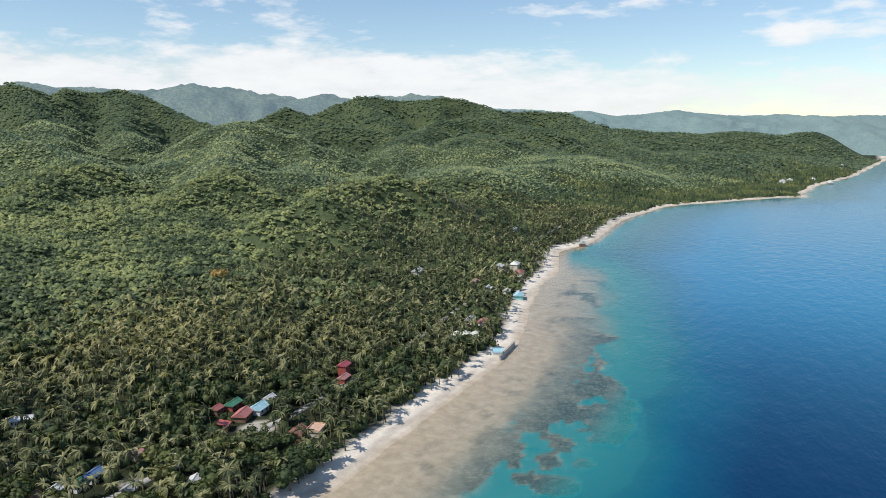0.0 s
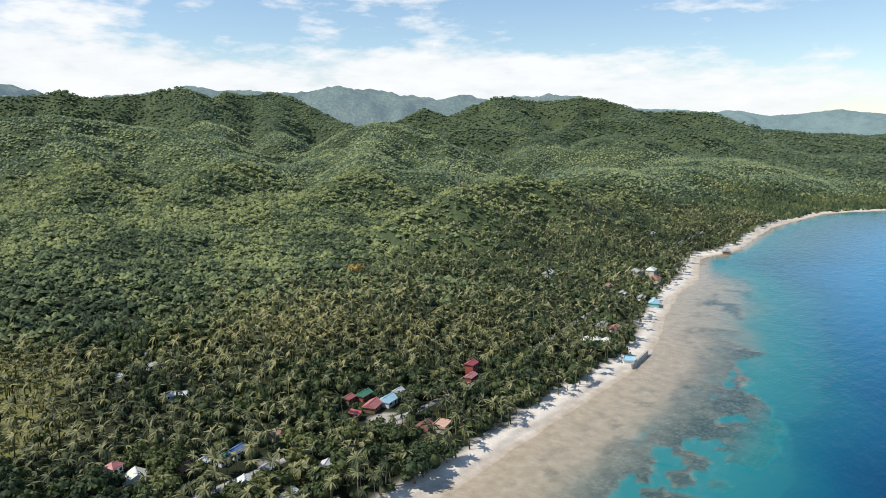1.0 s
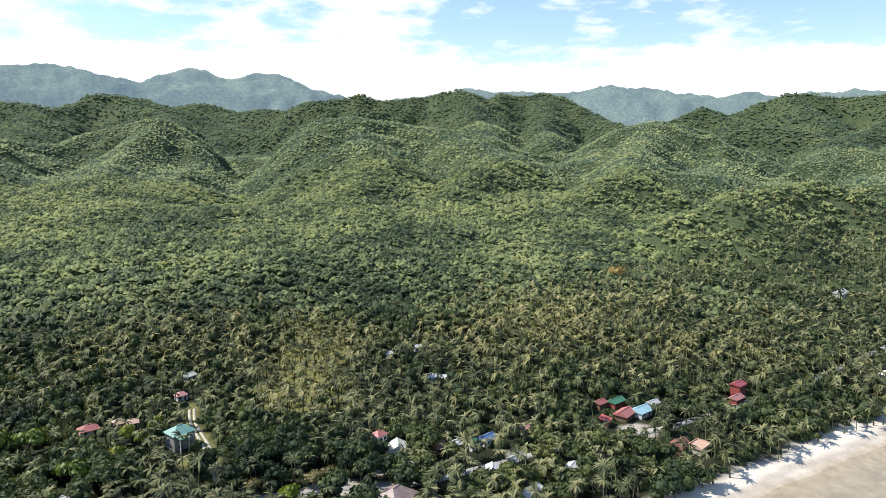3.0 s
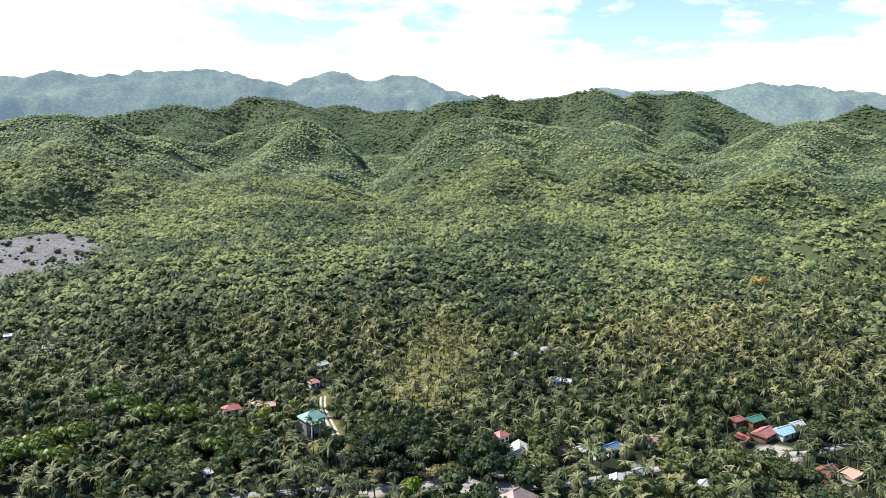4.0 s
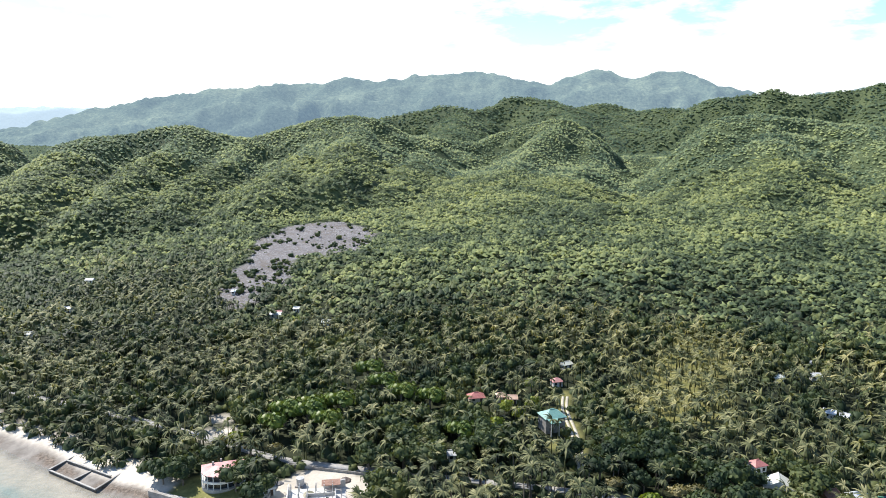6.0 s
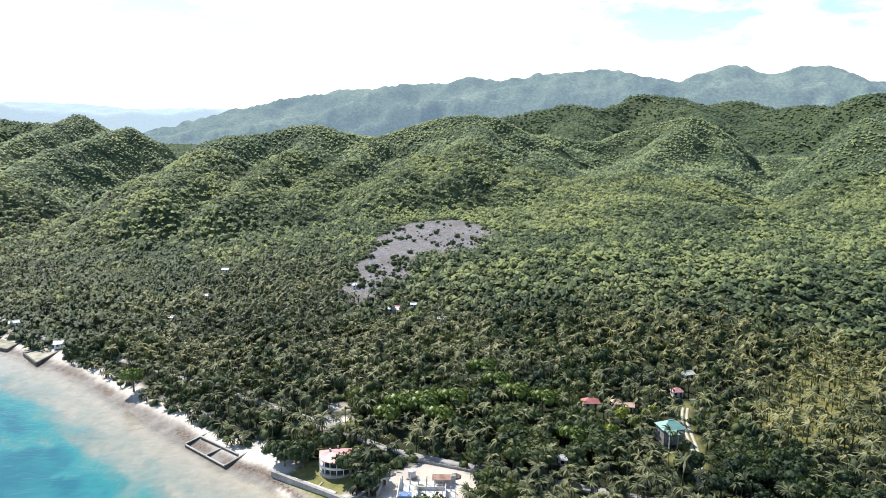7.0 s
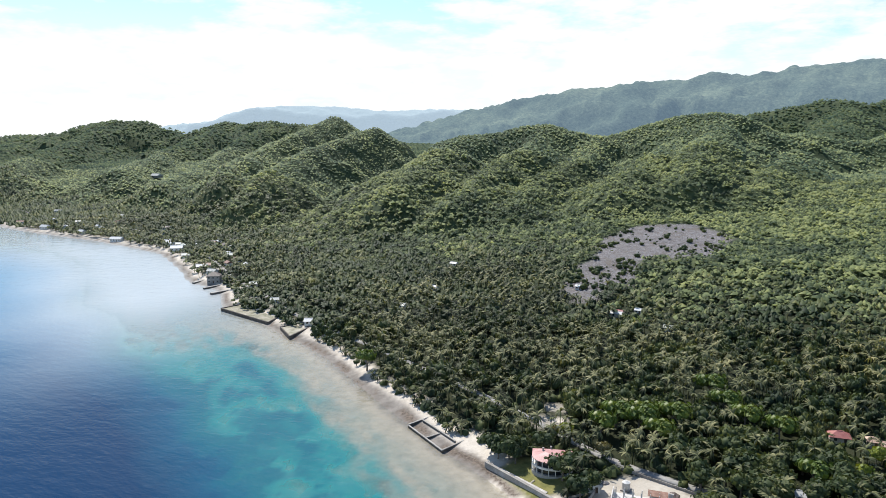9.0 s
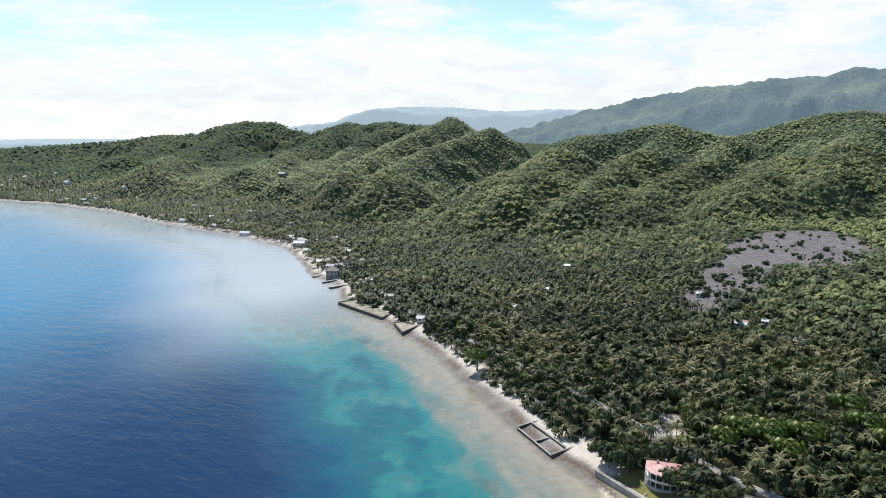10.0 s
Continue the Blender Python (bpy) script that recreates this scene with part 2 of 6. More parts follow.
def range_material(name, dark, mid, light, haze_glow):
    """Far wooded slopes; the bluish haze before them is added as a glow of the surface."""
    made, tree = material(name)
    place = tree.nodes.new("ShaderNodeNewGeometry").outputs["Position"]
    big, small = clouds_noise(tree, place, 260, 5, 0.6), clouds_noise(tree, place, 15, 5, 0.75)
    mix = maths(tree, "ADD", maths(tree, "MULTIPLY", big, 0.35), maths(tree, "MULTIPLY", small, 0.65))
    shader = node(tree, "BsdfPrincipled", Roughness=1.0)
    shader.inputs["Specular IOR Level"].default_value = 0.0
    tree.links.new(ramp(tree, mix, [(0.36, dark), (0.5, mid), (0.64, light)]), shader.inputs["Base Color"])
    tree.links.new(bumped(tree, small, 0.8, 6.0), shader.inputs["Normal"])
    shader.inputs["Emission Color"].default_value = (*haze_glow, 1)
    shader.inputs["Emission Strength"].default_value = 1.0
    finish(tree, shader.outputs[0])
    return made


def water_material():
    made, tree = material("sea_water")
    place = tree.nodes.new("ShaderNodeNewGeometry").outputs["Position"]
    depth = tree.nodes.new("ShaderNodeAttribute")
    depth.attribute_name = "depth"
    deep = maths(tree, "DIVIDE", depth.outputs["Fac"], 48.0, True)
    body = ramp(tree, deep, [(0.0, (0.26, 0.30, 0.28)), (0.015, (0.12, 0.26, 0.26)), (0.036, (0.014, 0.245, 0.250)), (0.07, (0.003, 0.125, 0.168)), (0.14, (0.001, 0.066, 0.132)), (0.26, (0.0005, 0.028, 0.082)), (0.55, (0.0005, 0.026, 0.078))])
    # distant water: the sheen of reflected sky is blended into the body colour
    far_sheen = tree.nodes.new("ShaderNodeAttribute")
    far_sheen.attribute_name = "far_sheen"
    body = blend(tree, far_sheen.outputs["Fac"], body, (0.006, 0.165, 0.315))
    # southern bay: a pale painted reflection of the sky
    bay_sheen = tree.nodes.new("ShaderNodeAttribute")
    bay_sheen.attribute_name = "bay_sheen"
    body = blend(tree, bay_sheen.outputs["Fac"], body, (0.52, 0.55, 0.56))
    opaque = ramp(tree, deep, [(0.0, (0.03, 0.03, 0.03)), (0.0125, (0.16, 0.16, 0.16)), (0.025, (0.42, 0.42, 0.42)), (0.045, (0.80, 0.80, 0.80)), (0.11, (0.97, 0.97, 0.97)), (0.2, (1, 1, 1))])
    clear = node(tree, "BsdfTransparent", Color=(0.96, 0.97, 0.95, 1))
    paint = node(tree, "BsdfDiffuse")
    tree.links.new(body, paint.inputs["Color"])
    under = tree.nodes.new("ShaderNodeMixShader")
    tree.links.new(maths(tree, "MAXIMUM", opaque, maths(tree, "MULTIPLY", bay_sheen.outputs["Fac"], 0.9)), under.inputs[0])
    tree.links.new(clear.outputs[0], under.inputs[1])
    tree.links.new(paint.outputs[0], under.inputs[2])
    squash = tree.nodes.new("ShaderNodeMapping")
    squash.inputs["Rotation"].default_value = (0, 0, radians(25))
    squash.inputs["Scale"].default_value = (1.0, 0.45, 1.0)
    tree.links.new(place, squash.inputs["Vector"])
    swell, chop = clouds_noise(tree, squash.outputs[0], 7.0, 3), clouds_noise(tree, squash.outputs[0], 1.6, 3)
    waves = maths(tree, "ADD", swell, maths(tree, "MULTIPLY", chop, 0.3))
    slope = bumped(tree, waves, 0.8, 0.6)
    gloss = node(tree, "BsdfGlossy", Roughness=0.1)
    tree.links.new(slope, gloss.inputs["Normal"])
    fres = node(tree, "Fresnel", IOR=1.33)
    tree.links.new(slope, fres.inputs["Normal"])
    top = tree.nodes.new("ShaderNodeMixShader")
    tree.links.new(maths(tree, "MULTIPLY", fres.outputs[0], 0.92), top.inputs[0])
    tree.links.new(under.outputs[0], top.inputs[1])
    tree.links.new(gloss.outputs[0], top.inputs[2])
    finish(tree, top.outputs[0])
    return made


GROUND, WATER = ground_material(), water_material()
# haze sits in the bluish tones and in the glow, the last colour
RANGE_FAR = range_material("hazed_far_slope_forest", (0.034, 0.054, 0.046), (0.090, 0.116, 0.086), (0.185, 0.208, 0.135), (0.098, 0.140, 0.190))
RANGE_PALE = range_material("hazed_horizon_slope_forest", (0.14, 0.18, 0.19), (0.17, 0.21, 0.22), (0.20, 0.24, 0.25), (0.30, 0.37, 0.43))
RANGE_HAZE = range_material("hazed_low_forest", (0.10, 0.145, 0.13), (0.135, 0.185, 0.165), (0.17, 0.22, 0.19), (0.06, 0.09, 0.125))


# ---------------------------------------------------------------- terrain
# The shore: x of the waterline against y, in metres (sea to the east).
SHORE_Y = [-6000, -1430, -1267, -1070, -850, -711, -582, -536, -437, -400, -345, -302, -271, -229, -195, -166, -138, -115, -92, -70, -40, 0, 60, 110]
SHORE_X = [-300, -482, -513, -515, -483, -476, -458, -436, -374, -368, -322, -314, -300, -283, -260, -242, -227, -213, -203, -190, -170, -152, -138, -131]
SHORE_Y += [195, 258, 294, 324, 377, 413, 495, 555, 617, 654, 707, 926, 1135, 1262, 1357, 1385, 1430, 1663, 2073, 3275, 6000]
SHORE_X += [-130, -133, -132, -133, -144, -156, -178, -182, -201, -213, -200, -217, -195, -108, -43, 3, -12, 11, 101, 266, 420]


def hash2(i, j, seed):
    v = np.sin(i * 127.1 + j * 311.7 + seed * 74.7) * 43758.5453
    return v - np.floor(v)


def vnoise(x, y, seed=0):
    """Smooth value noise, 0 to 1, one cell a unit."""
    i, j = np.floor(x), np.floor(y)
    u, v = x - i, y - j
    u, v = u * u * (3 - 2 * u), v * v * (3 - 2 * v)
    a, b = hash2(i, j, seed), hash2(i + 1, j, seed)
    c, e = hash2(i, j + 1, seed), hash2(i + 1, j + 1, seed)
    return a + (b - a) * u + (c - a) * v + (a - b - c + e) * u * v


def fbm(x, y, size, octaves=4, seed=0):
    total, gain, norm = 0 * x, 1.0, 0.0
    for n in range(octaves):
        total = total + gain * vnoise(x / size, y / size, seed + n)
        norm += gain
        gain, size = gain * 0.5, size / 2.03
    return total / norm


TAB_Y = np.arange(-6000, 6000, 4.0)
tab = np.interp(TAB_Y, SHORE_Y, SHORE_X)
tab = np.convolve(np.pad(tab, 6, mode="edge"), np.hanning(15)[1:-1] / np.hanning(15).sum(), "valid")
TAB_X = tab + 5 * (fbm(TAB_Y, 0 * TAB_Y, 60, 3, 5) - 0.5)
soft = np.convolve(np.pad(tab, 20, mode="edge"), np.ones(41) / 41, "valid")
TAB_C = 1 / np.sqrt(1 + np.gradient(soft, 4.0) ** 2)


def inland(x, y):
    """Metres from the waterline, positive on land."""
    return (np.interp(y, TAB_Y, TAB_X) - x) * np.interp(y, TAB_Y, TAB_C)


def smooth(a, b, v):
    v = np.clip((v - a) / (b - a), 0, 1)
    return v * v * (3 - 2 * v)


def base(d):
    land = np.interp(d, [0, 9, 22, 170, 230, 340, 460, 700, 1000, 1300, 3000], [0, 1.3, 3, 6, 9, 19, 30, 48, 63, 68, 72])
    bed = np.interp(-d, [0, 25, 42, 52, 80, 100, 140, 300], [0, -0.5, -1.1, -2.0, -3.0, -7, -18, -45])
    return np.where(d > 0, land, bed)


HILLS, RIDGES = [], []
# valleys between the hills: from, to, depth, half width
VALLEYS = [(-700, 165, -1440, 385, 44, 62), (-700, -478, -1210, -800, 22, 60), (-690, 600, -1150, 1000, 16, 52)]


def hill(x, y, top, across, along, turn):
    """A rounded hill with its summit height above the sea; turn: degrees from north of its long axis."""
    HILLS.append((x, y, top, across, along, radians(turn)))


def ridge(wide, fall, *crest):
    """A ridge along a line of crest points; wide: the rounding of its top; fall: the slope of its flanks."""
    RIDGES.append((wide, fall, crest))


def height(x, y):
    d = inland(x, y)
    ground = base(d) + smooth(230, 560, d) * 16 * (fbm(x, y, 330, 2, 37) - 0.5) + smooth(60, 250, d) * 8 * (fbm(x, y, 70, 3, 31) - 0.5)
    wx = x + 30 * (fbm(x, y, 110, 3, 11) - 0.5)
    wy = y + 30 * (fbm(x, y, 110, 3, 17) - 0.5)
    flank = 0.66 + 0.85 * np.abs(2 * fbm(x, y, 150, 3, 23) - 1) + 0.5 * np.abs(2 * fbm(x, y, 52, 2, 29) - 1)
    # smooth union of the ground and all the hills
    top, crest_gap = ground.copy(), np.full(x.shape, 60.0)
    total = np.ones_like(x)

    def union(near, z, gap):
        more = z > top[near]
        crest_gap[near] = np.where(more, gap, crest_gap[near])
        high = np.maximum(z, top[near])
        total[near] = total[near] * np.exp((top[near] - high) / 4) + np.exp((z - high) / 4)
        top[near] = high

    for hx, hy, summit, across, along, turn in HILLS:
        reach = 2.1 * max(across, along)
        near = (np.abs(x - hx) < reach) & (np.abs(y - hy) < reach)
        if near.any():
            dx, dy = wx[near] - hx, wy[near] - hy
            u = dx * math.cos(turn) + dy * math.sin(turn)
            v = -dx * math.sin(turn) + dy * math.cos(turn)
            r = np.sqrt((u / across) ** 2 + (v / along) ** 2)
            rise = np.maximum(summit - ground[near], 0)
            gap = rise * (1 - np.cos(np.clip(r, 0, 2) * math.pi / 4) ** 1.5)
            union(near, np.where(r < 2, ground[near] + rise - gap, -60.0), gap)
    for wide, fall, crest in RIDGES:
        for (ax, ay, az), (bx, by, bz) in zip(crest, crest[1:]):
            reach = (max(az, bz) - 5) / (fall * 0.65) + 2 * wide
            near = (x > min(ax, bx) - reach) & (x < max(ax, bx) + reach) & (y > min(ay, by) - reach) & (y < max(ay, by) + reach)
            if near.any():
                dx, dy = bx - ax, by - ay
                t = np.clip(((wx[near] - ax) * dx + (wy[near] - ay) * dy) / (dx * dx + dy * dy + 1e-6), 0, 1)
                off = np.hypot(wx[near] - ax - t * dx, wy[near] - ay - t * dy)
                gap = fall * (np.sqrt(off * off + wide * wide) - wide) * flank[near]
                union(near, az + t * (bz - az) - gap, gap)
    land = top + 4 * np.log(total)
    above = land - ground
    gully = np.abs(2 * fbm(wx, wy, 75, 3, 41) - 1)
    land = land - 7 * (1 - smooth(0, 0.42, gully)) * smooth(3, 22, crest_gap) * smooth(8, 30, above)
    for ax, ay, bx, by, deep, wide in VALLEYS:
        dx, dy = bx - ax, by - ay
        t = np.clip(((wx - ax) * dx + (wy - ay) * dy) / (dx * dx + dy * dy), 0, 1)
        off = ((wx - ax - t * dx) ** 2 + (wy - ay - t * dy) ** 2) / wide ** 2
        land = land - deep * np.exp(-off) * smooth(0, 0.25, t)
    return ground + (land - ground) * smooth(20, 260, d)


# low hills along both bays and behind the first ridges
hill(-1121, -2453, 85, 260, 300, 155)
hill(-970, -2730, 71, 260, 300, 160)
hill(-1094, -1299, 56, 150, 200, 140)
hill(-1008, -1489, 49, 170, 220, 146)
hill(-864, -1689, 43, 200, 220, 153)
hill(-2116, 909, 227, 230, 240, 66)
hill(-2351, 858, 233, 150, 180, 70)
hill(-1153, 2664, 202, 160, 250, 23)
hill(-748, 1640, 109, 120, 220, 24)
hill(-491, 1010, 61, 100, 180, 25)
hill(-446, 1224, 56, 110, 180, 20)
hill(-503, 1574, 63, 150, 220, 17)
hill(-655, 2622, 125, 220, 260, 14)
hill(-505, 2858, 111, 220, 260, 10)
hill(-272, 3091, 111, 240, 280, 5)
hill(25, 3202, 112, 240, 280, 0)
hill(-280, 1983, 61, 170, 240, 8)
hill(-117, 2199, 48, 170, 240, 3)
hill(85, 2501, 45, 170, 240, -2)
hill(-296, 1248, 43, 110, 180, 13)
hill(-2500, 724, 206, 220, 200, 73)
hill(-2584, 599, 194, 200, 200, 77)
hill(-2848, 556, 238, 220, 150, 79)
# ridges and their spurs: the southern peaks
ridge(11, 0.80, (-1294, -1022, 154), (-1198, -998, 135), (-1070, -947, 113), (-943, -893, 93), (-815, -824, 77), (-723, -772, 69), (-655, -727, 64))
ridge(10, 0.87, (-1167, -772, 91), (-1207, -821, 126), (-1212, -848, 138), (-1140, -845, 123), (-1046, -820, 104), (-943, -788, 90), (-844, -749, 76), (-759, -709, 65), (-694, -676, 60), (-619, -637, 53))
ridge(13, 0.73, (-1360, -1019, 126), (-1323, -1018, 141), (-1294, -1022, 154))
ridge(35, 0.43, (-894, -2439, 81), (-978, -2406, 83), (-1034, -2274, 91), (-1110, -2238, 97), (-1131, -2115, 108), (-1187, -2084, 113), (-1217, -2008, 116), (-1245, -1932, 124), (-1291, -1902, 144), (-1316, -1824, 154), (-1367, -1786, 152), (-1379, -1713, 128), (-1372, -1655, 112))
ridge(21, 0.61, (-1352, -1632, 110), (-1396, -1568, 133), (-1408, -1489, 147), (-1438, -1461, 141), (-1396, -1361, 145), (-1430, -1326, 148), (-1426, -1256, 139), (-1474, -1198, 139))
ridge(18, 0.61, (-1316, -1824, 154), (-1098, -1670, 108), (-931, -1538, 82), (-821, -1429, 69), (-682, -1277, 61))
ridge(17, 0.65, (-1408, -1489, 147), (-1216, -1394, 107), (-1034, -1285, 79), (-905, -1195, 63), (-783, -1098, 55))
ridge(15, 0.70, (-1427, -1329, 147), (-1234, -1241, 107), (-1079, -1153, 75), (-950, -1068, 57), (-826, -977, 47), (-716, -899, 42))
ridge(26, 0.51, (-1187, -2084, 112), (-965, -1807, 79), (-805, -1608, 65))
# the front crest and its spurs above the scree
ridge(18, 0.61, (-752, -497, 72), (-818, -506, 83), (-882, -516, 94), (-947, -523, 103), (-997, -514, 109), (-1028, -498, 112), (-1062, -472, 118), (-1082, -451, 125), (-1106, -419, 127), (-1117, -388, 115), (-1137, -360, 108), (-1167, -331, 108), (-1196, -302, 117), (-1211, -280, 127), (-1227, -257, 134), (-1234, -219, 141), (-1230, -184, 145), (-1235, -151, 143))
ridge(11, 0.73, (-997, -514, 109), (-892, -498, 91), (-811, -479, 78), (-726, -463, 63), (-656, -442, 51))
ridge(13, 0.70, (-1097, -427, 126), (-961, -403, 93), (-868, -392, 74), (-795, -382, 61), (-723, -369, 49), (-661, -357, 40))
ridge(13, 0.70, (-1137, -360, 108), (-978, -332, 77), (-875, -322, 60), (-792, -316, 47), (-720, -306, 38))
ridge(17, 0.65, (-1234, -219, 141), (-1081, -219, 101), (-979, -218, 81), (-877, -216, 65), (-786, -207, 52))
ridge(18, 0.61, (-1168, -319, 112), (-1180, -294, 119), (-1190, -271, 128), (-1208, -240, 138), (-1213, -210, 142), (-1209, -173, 142), (-1213, -142, 139), (-1235, -124, 128), (-1278, -101, 112), (-1320, -62, 111), (-1342, -8, 101), (-1362, 31, 99), (-1399, 87, 118), (-1396, 135, 132), (-1390, 184, 141), (-1386, 211, 143), (-1372, 237, 129), (-1308, 253, 100), (-1109, 239, 68), (-855, 196, 51))
ridge(13, 0.66, (-1209, -173, 142), (-1049, -163, 109), (-918, -156, 84), (-818, -147, 64))
ridge(13, 0.66, (-1320, -62, 111), (-1119, -69, 82), (-958, -77, 63), (-848, -81, 51))
ridge(15, 0.73, (-1388, 197, 143), (-1224, 139, 102), (-1068, 94, 71), (-926, 65, 53))
# the big hill behind the village and the crests beyond
ridge(45, 0.53, (-748, 174, 46), (-943, 259, 63), (-1010, 296, 76), (-1073, 332, 105), (-1117, 389, 123), (-1151, 441, 141), (-1163, 493, 144), (-1146, 555, 136), (-1085, 607, 126), (-978, 611, 106), (-868, 597, 83))
ridge(17, 0.61, (-1163, 493, 144), (-990, 439, 103), (-860, 387, 76), (-767, 351, 58))
ridge(18, 0.61, (-868, 597, 83), (-805, 511, 67), (-728, 444, 50))
ridge(35, 0.58, (-2185, -269, 154), (-2291, -221, 172), (-2297, -138, 189), (-2351, -54, 209), (-2352, 0, 203), (-2331, 55, 192), (-2399, 126, 215), (-2446, 177, 243), (-2441, 236, 240), (-2385, 290, 226), (-2276, 346, 202), (-2162, 418, 171), (-2051, 461, 142), (-1937, 509, 128), (-1869, 565, 132))
ridge(26, 0.61, (-2352, 0, 203), (-2102, -11, 158), (-1852, -19, 121))
ridge(26, 0.61, (-2385, 290, 226), (-2078, 316, 170), (-1875, 323, 141))
ridge(18, 0.73, (-1905, 619, 158), (-1882, 686, 206), (-1860, 742, 214), (-1837, 798, 227), (-1808, 839, 208), (-1791, 875, 210), (-1756, 922, 217), (-1728, 973, 221), (-1697, 987, 230), (-1665, 1022, 235), (-1632, 1056, 218), (-1573, 1072, 178), (-1506, 1080, 141))
ridge(18, 0.61, (-1665, 1022, 235), (-1484, 933, 175), (-1340, 880, 139), (-1190, 799, 108))
ridge(20, 0.70, (-1791, 1195, 223), (-1770, 1227, 238), (-1736, 1275, 228), (-1696, 1327, 237), (-1637, 1352, 224), (-1554, 1342, 192), (-1445, 1315, 160), (-1339, 1281, 144), (-1242, 1238, 126))
ridge(20, 0.61, (-1696, 1327, 237), (-1497, 1176, 170), (-1343, 1048, 132), (-1176, 937, 108))
# the northern hills
ridge(45, 0.51, (-939, 826, 84), (-1015, 935, 100), (-1019, 975, 117), (-1010, 1013, 127), (-1015, 1077, 138), (-1002, 1116, 134), (-994, 1150, 123), (-985, 1184, 108), (-968, 1223, 88), (-884, 1212, 67))
ridge(20, 0.52, (-1020, 1073, 138), (-871, 896, 102), (-750, 749, 77), (-672, 657, 65))
ridge(20, 0.52, (-968, 1223, 88), (-805, 995, 68), (-692, 829, 59))
ridge(17, 0.73, (-1392, 1436, 142), (-1384, 1512, 150), (-1366, 1568, 170), (-1348, 1610, 190), (-1304, 1620, 175), (-1224, 1582, 147), (-1155, 1571, 127))
ridge(20, 0.65, (-1061, 1328, 103), (-1083, 1413, 125), (-1066, 1450, 134), (-1022, 1482, 128), (-969, 1517, 118), (-871, 1460, 99), (-771, 1402, 79))
ridge(28, 0.61, (-1630, 2152, 192), (-1604, 2234, 227), (-1575, 2315, 257), (-1517, 2354, 254), (-1421, 2413, 239), (-1294, 2483, 251), (-1294, 2483, 255), (-1230, 2515, 246), (-1158, 2527, 224), (-1062, 2483, 194), (-953, 2580, 194), (-864, 2663, 190))
ridge(26, 0.52, (-802, 1268, 65), (-853, 1412, 89), (-915, 1608, 114), (-925, 1773, 149), (-913, 1891, 157), (-885, 1959, 156), (-805, 1994, 139), (-664, 1887, 123))
ridge(26, 0.58, (-1575, 2315, 257), (-1355, 2101, 188), (-1146, 1878, 140))
ridge(13, 0.61, (-413, 565, 61), (-426, 629, 65), (-421, 680, 67), (-393, 697, 68), (-366, 700, 66), (-345, 677, 53), (-297, 623, 40))
ridge(28, 0.43, (-1158, 2527, 221), (-872, 2128, 126), (-665, 1833, 84), (-523, 1618, 57))
ridge(28, 0.43, (-864, 2663, 187), (-651, 2362, 125), (-509, 2089, 85), (-378, 1862, 60))


# ---------------------------------------------------------------- mesh helpers
def mesh_from(name, points, faces, mat, size=3):
    """A mesh from an array of points and one of triangles or quads."""
    made = bpy.data.meshes.new(name)
    points, faces = np.asarray(points, np.float32), np.asarray(faces, np.int32)
    made.vertices.add(len(points))
    made.vertices.foreach_set("co", points.ravel())
    made.loops.add(faces.size)
    made.loops.foreach_set("vertex_index", faces.ravel())
    made.polygons.add(len(faces))
    made.polygons.foreach_set("loop_start", np.arange(0, faces.size, size, dtype=np.int32))
    made.update(calc_edges=True)
    made.materials.append(mat)
    return made


def attribute(mesh, name, values):
    made = mesh.attributes.new(name, "FLOAT", "POINT")
    made.data.foreach_set("value", np.asarray(values, np.float32))


def near_line(x, y, line):
    """Metres to the nearest of the line's stretches."""
    best = np.full(np.shape(x), 1e9)
    for (ax, ay), (bx, by) in zip(line, line[1:]):
        dx, dy = bx - ax, by - ay
        t = np.clip(((x - ax) * dx + (y - ay) * dy) / (dx * dx + dy * dy), 0, 1)
        best = np.minimum(best, np.hypot(x - ax - t * dx, y - ay - t * dy))
    return best


ROAD_LINE = [(-640, -1300), (-560, -860), (-520, -600), (-450, -500), (-393, -411), (-371, -366), (-330, -291), (-290, -190), (-256, -110), (-228, -58), (-222, -30), (-208, 40), (-198, 77), (-187, 100), (-186, 145), (-178, 205), (-182, 300), (-206, 472), (-225, 545), (-250, 680), (-270, 900), (-150, 1350), (-60, 1800)]
SCREE_EDGE = [(-449, -157), (-483, -159), (-513, -163), (-554, -170), (-623, -181), (-672, -182), (-706, -173), (-718, -152), (-713, -127), (-698, -101), (-680, -82), (-632, -80), (-569, -77), (-580, -92), (-568, -105), (-569, -120), (-557, -127), (-526, -125), (-491, -120), (-478, -125), (-473, -133), (-449, -129), (-439, -137), (-434, -144)]
FIELD_LINE = [(-274, 92), (-294, 100), (-318, 112), (-345, 124)]
TRACK_LINE = [(-222, 45), (-243, 47), (-259, 47), (-274, 46), (-291, 50)]
LAWN = (-206, -78, 14.5)
DRY_YARD = (-239, 40, 5)
YARD = (-248, -89, 8)
CLEARINGS = [(-181, 193, 8), (-185, 190, 5), (-203, 50, 6), (-198, 70, 7), (-197, 80, 6), (-189, 140, 5), (-263, -89, 6), (-187, 159, 3.5), (-262, -92, 5), (-252, -83, 4.5), (-192, 67, 5.5), (-190, 79, 5.5), (-192, 90, 5), (-201, 92, 4), (-205, 103, 4.5), (-374, -378, 7), (-352, -343, 6), (-341, -318, 5), (-397, -428, 6)]
SITE = (-205, -40, 18)
SCAR_LINE = [(-361, 702), (-345, 709), (-324, 714)]


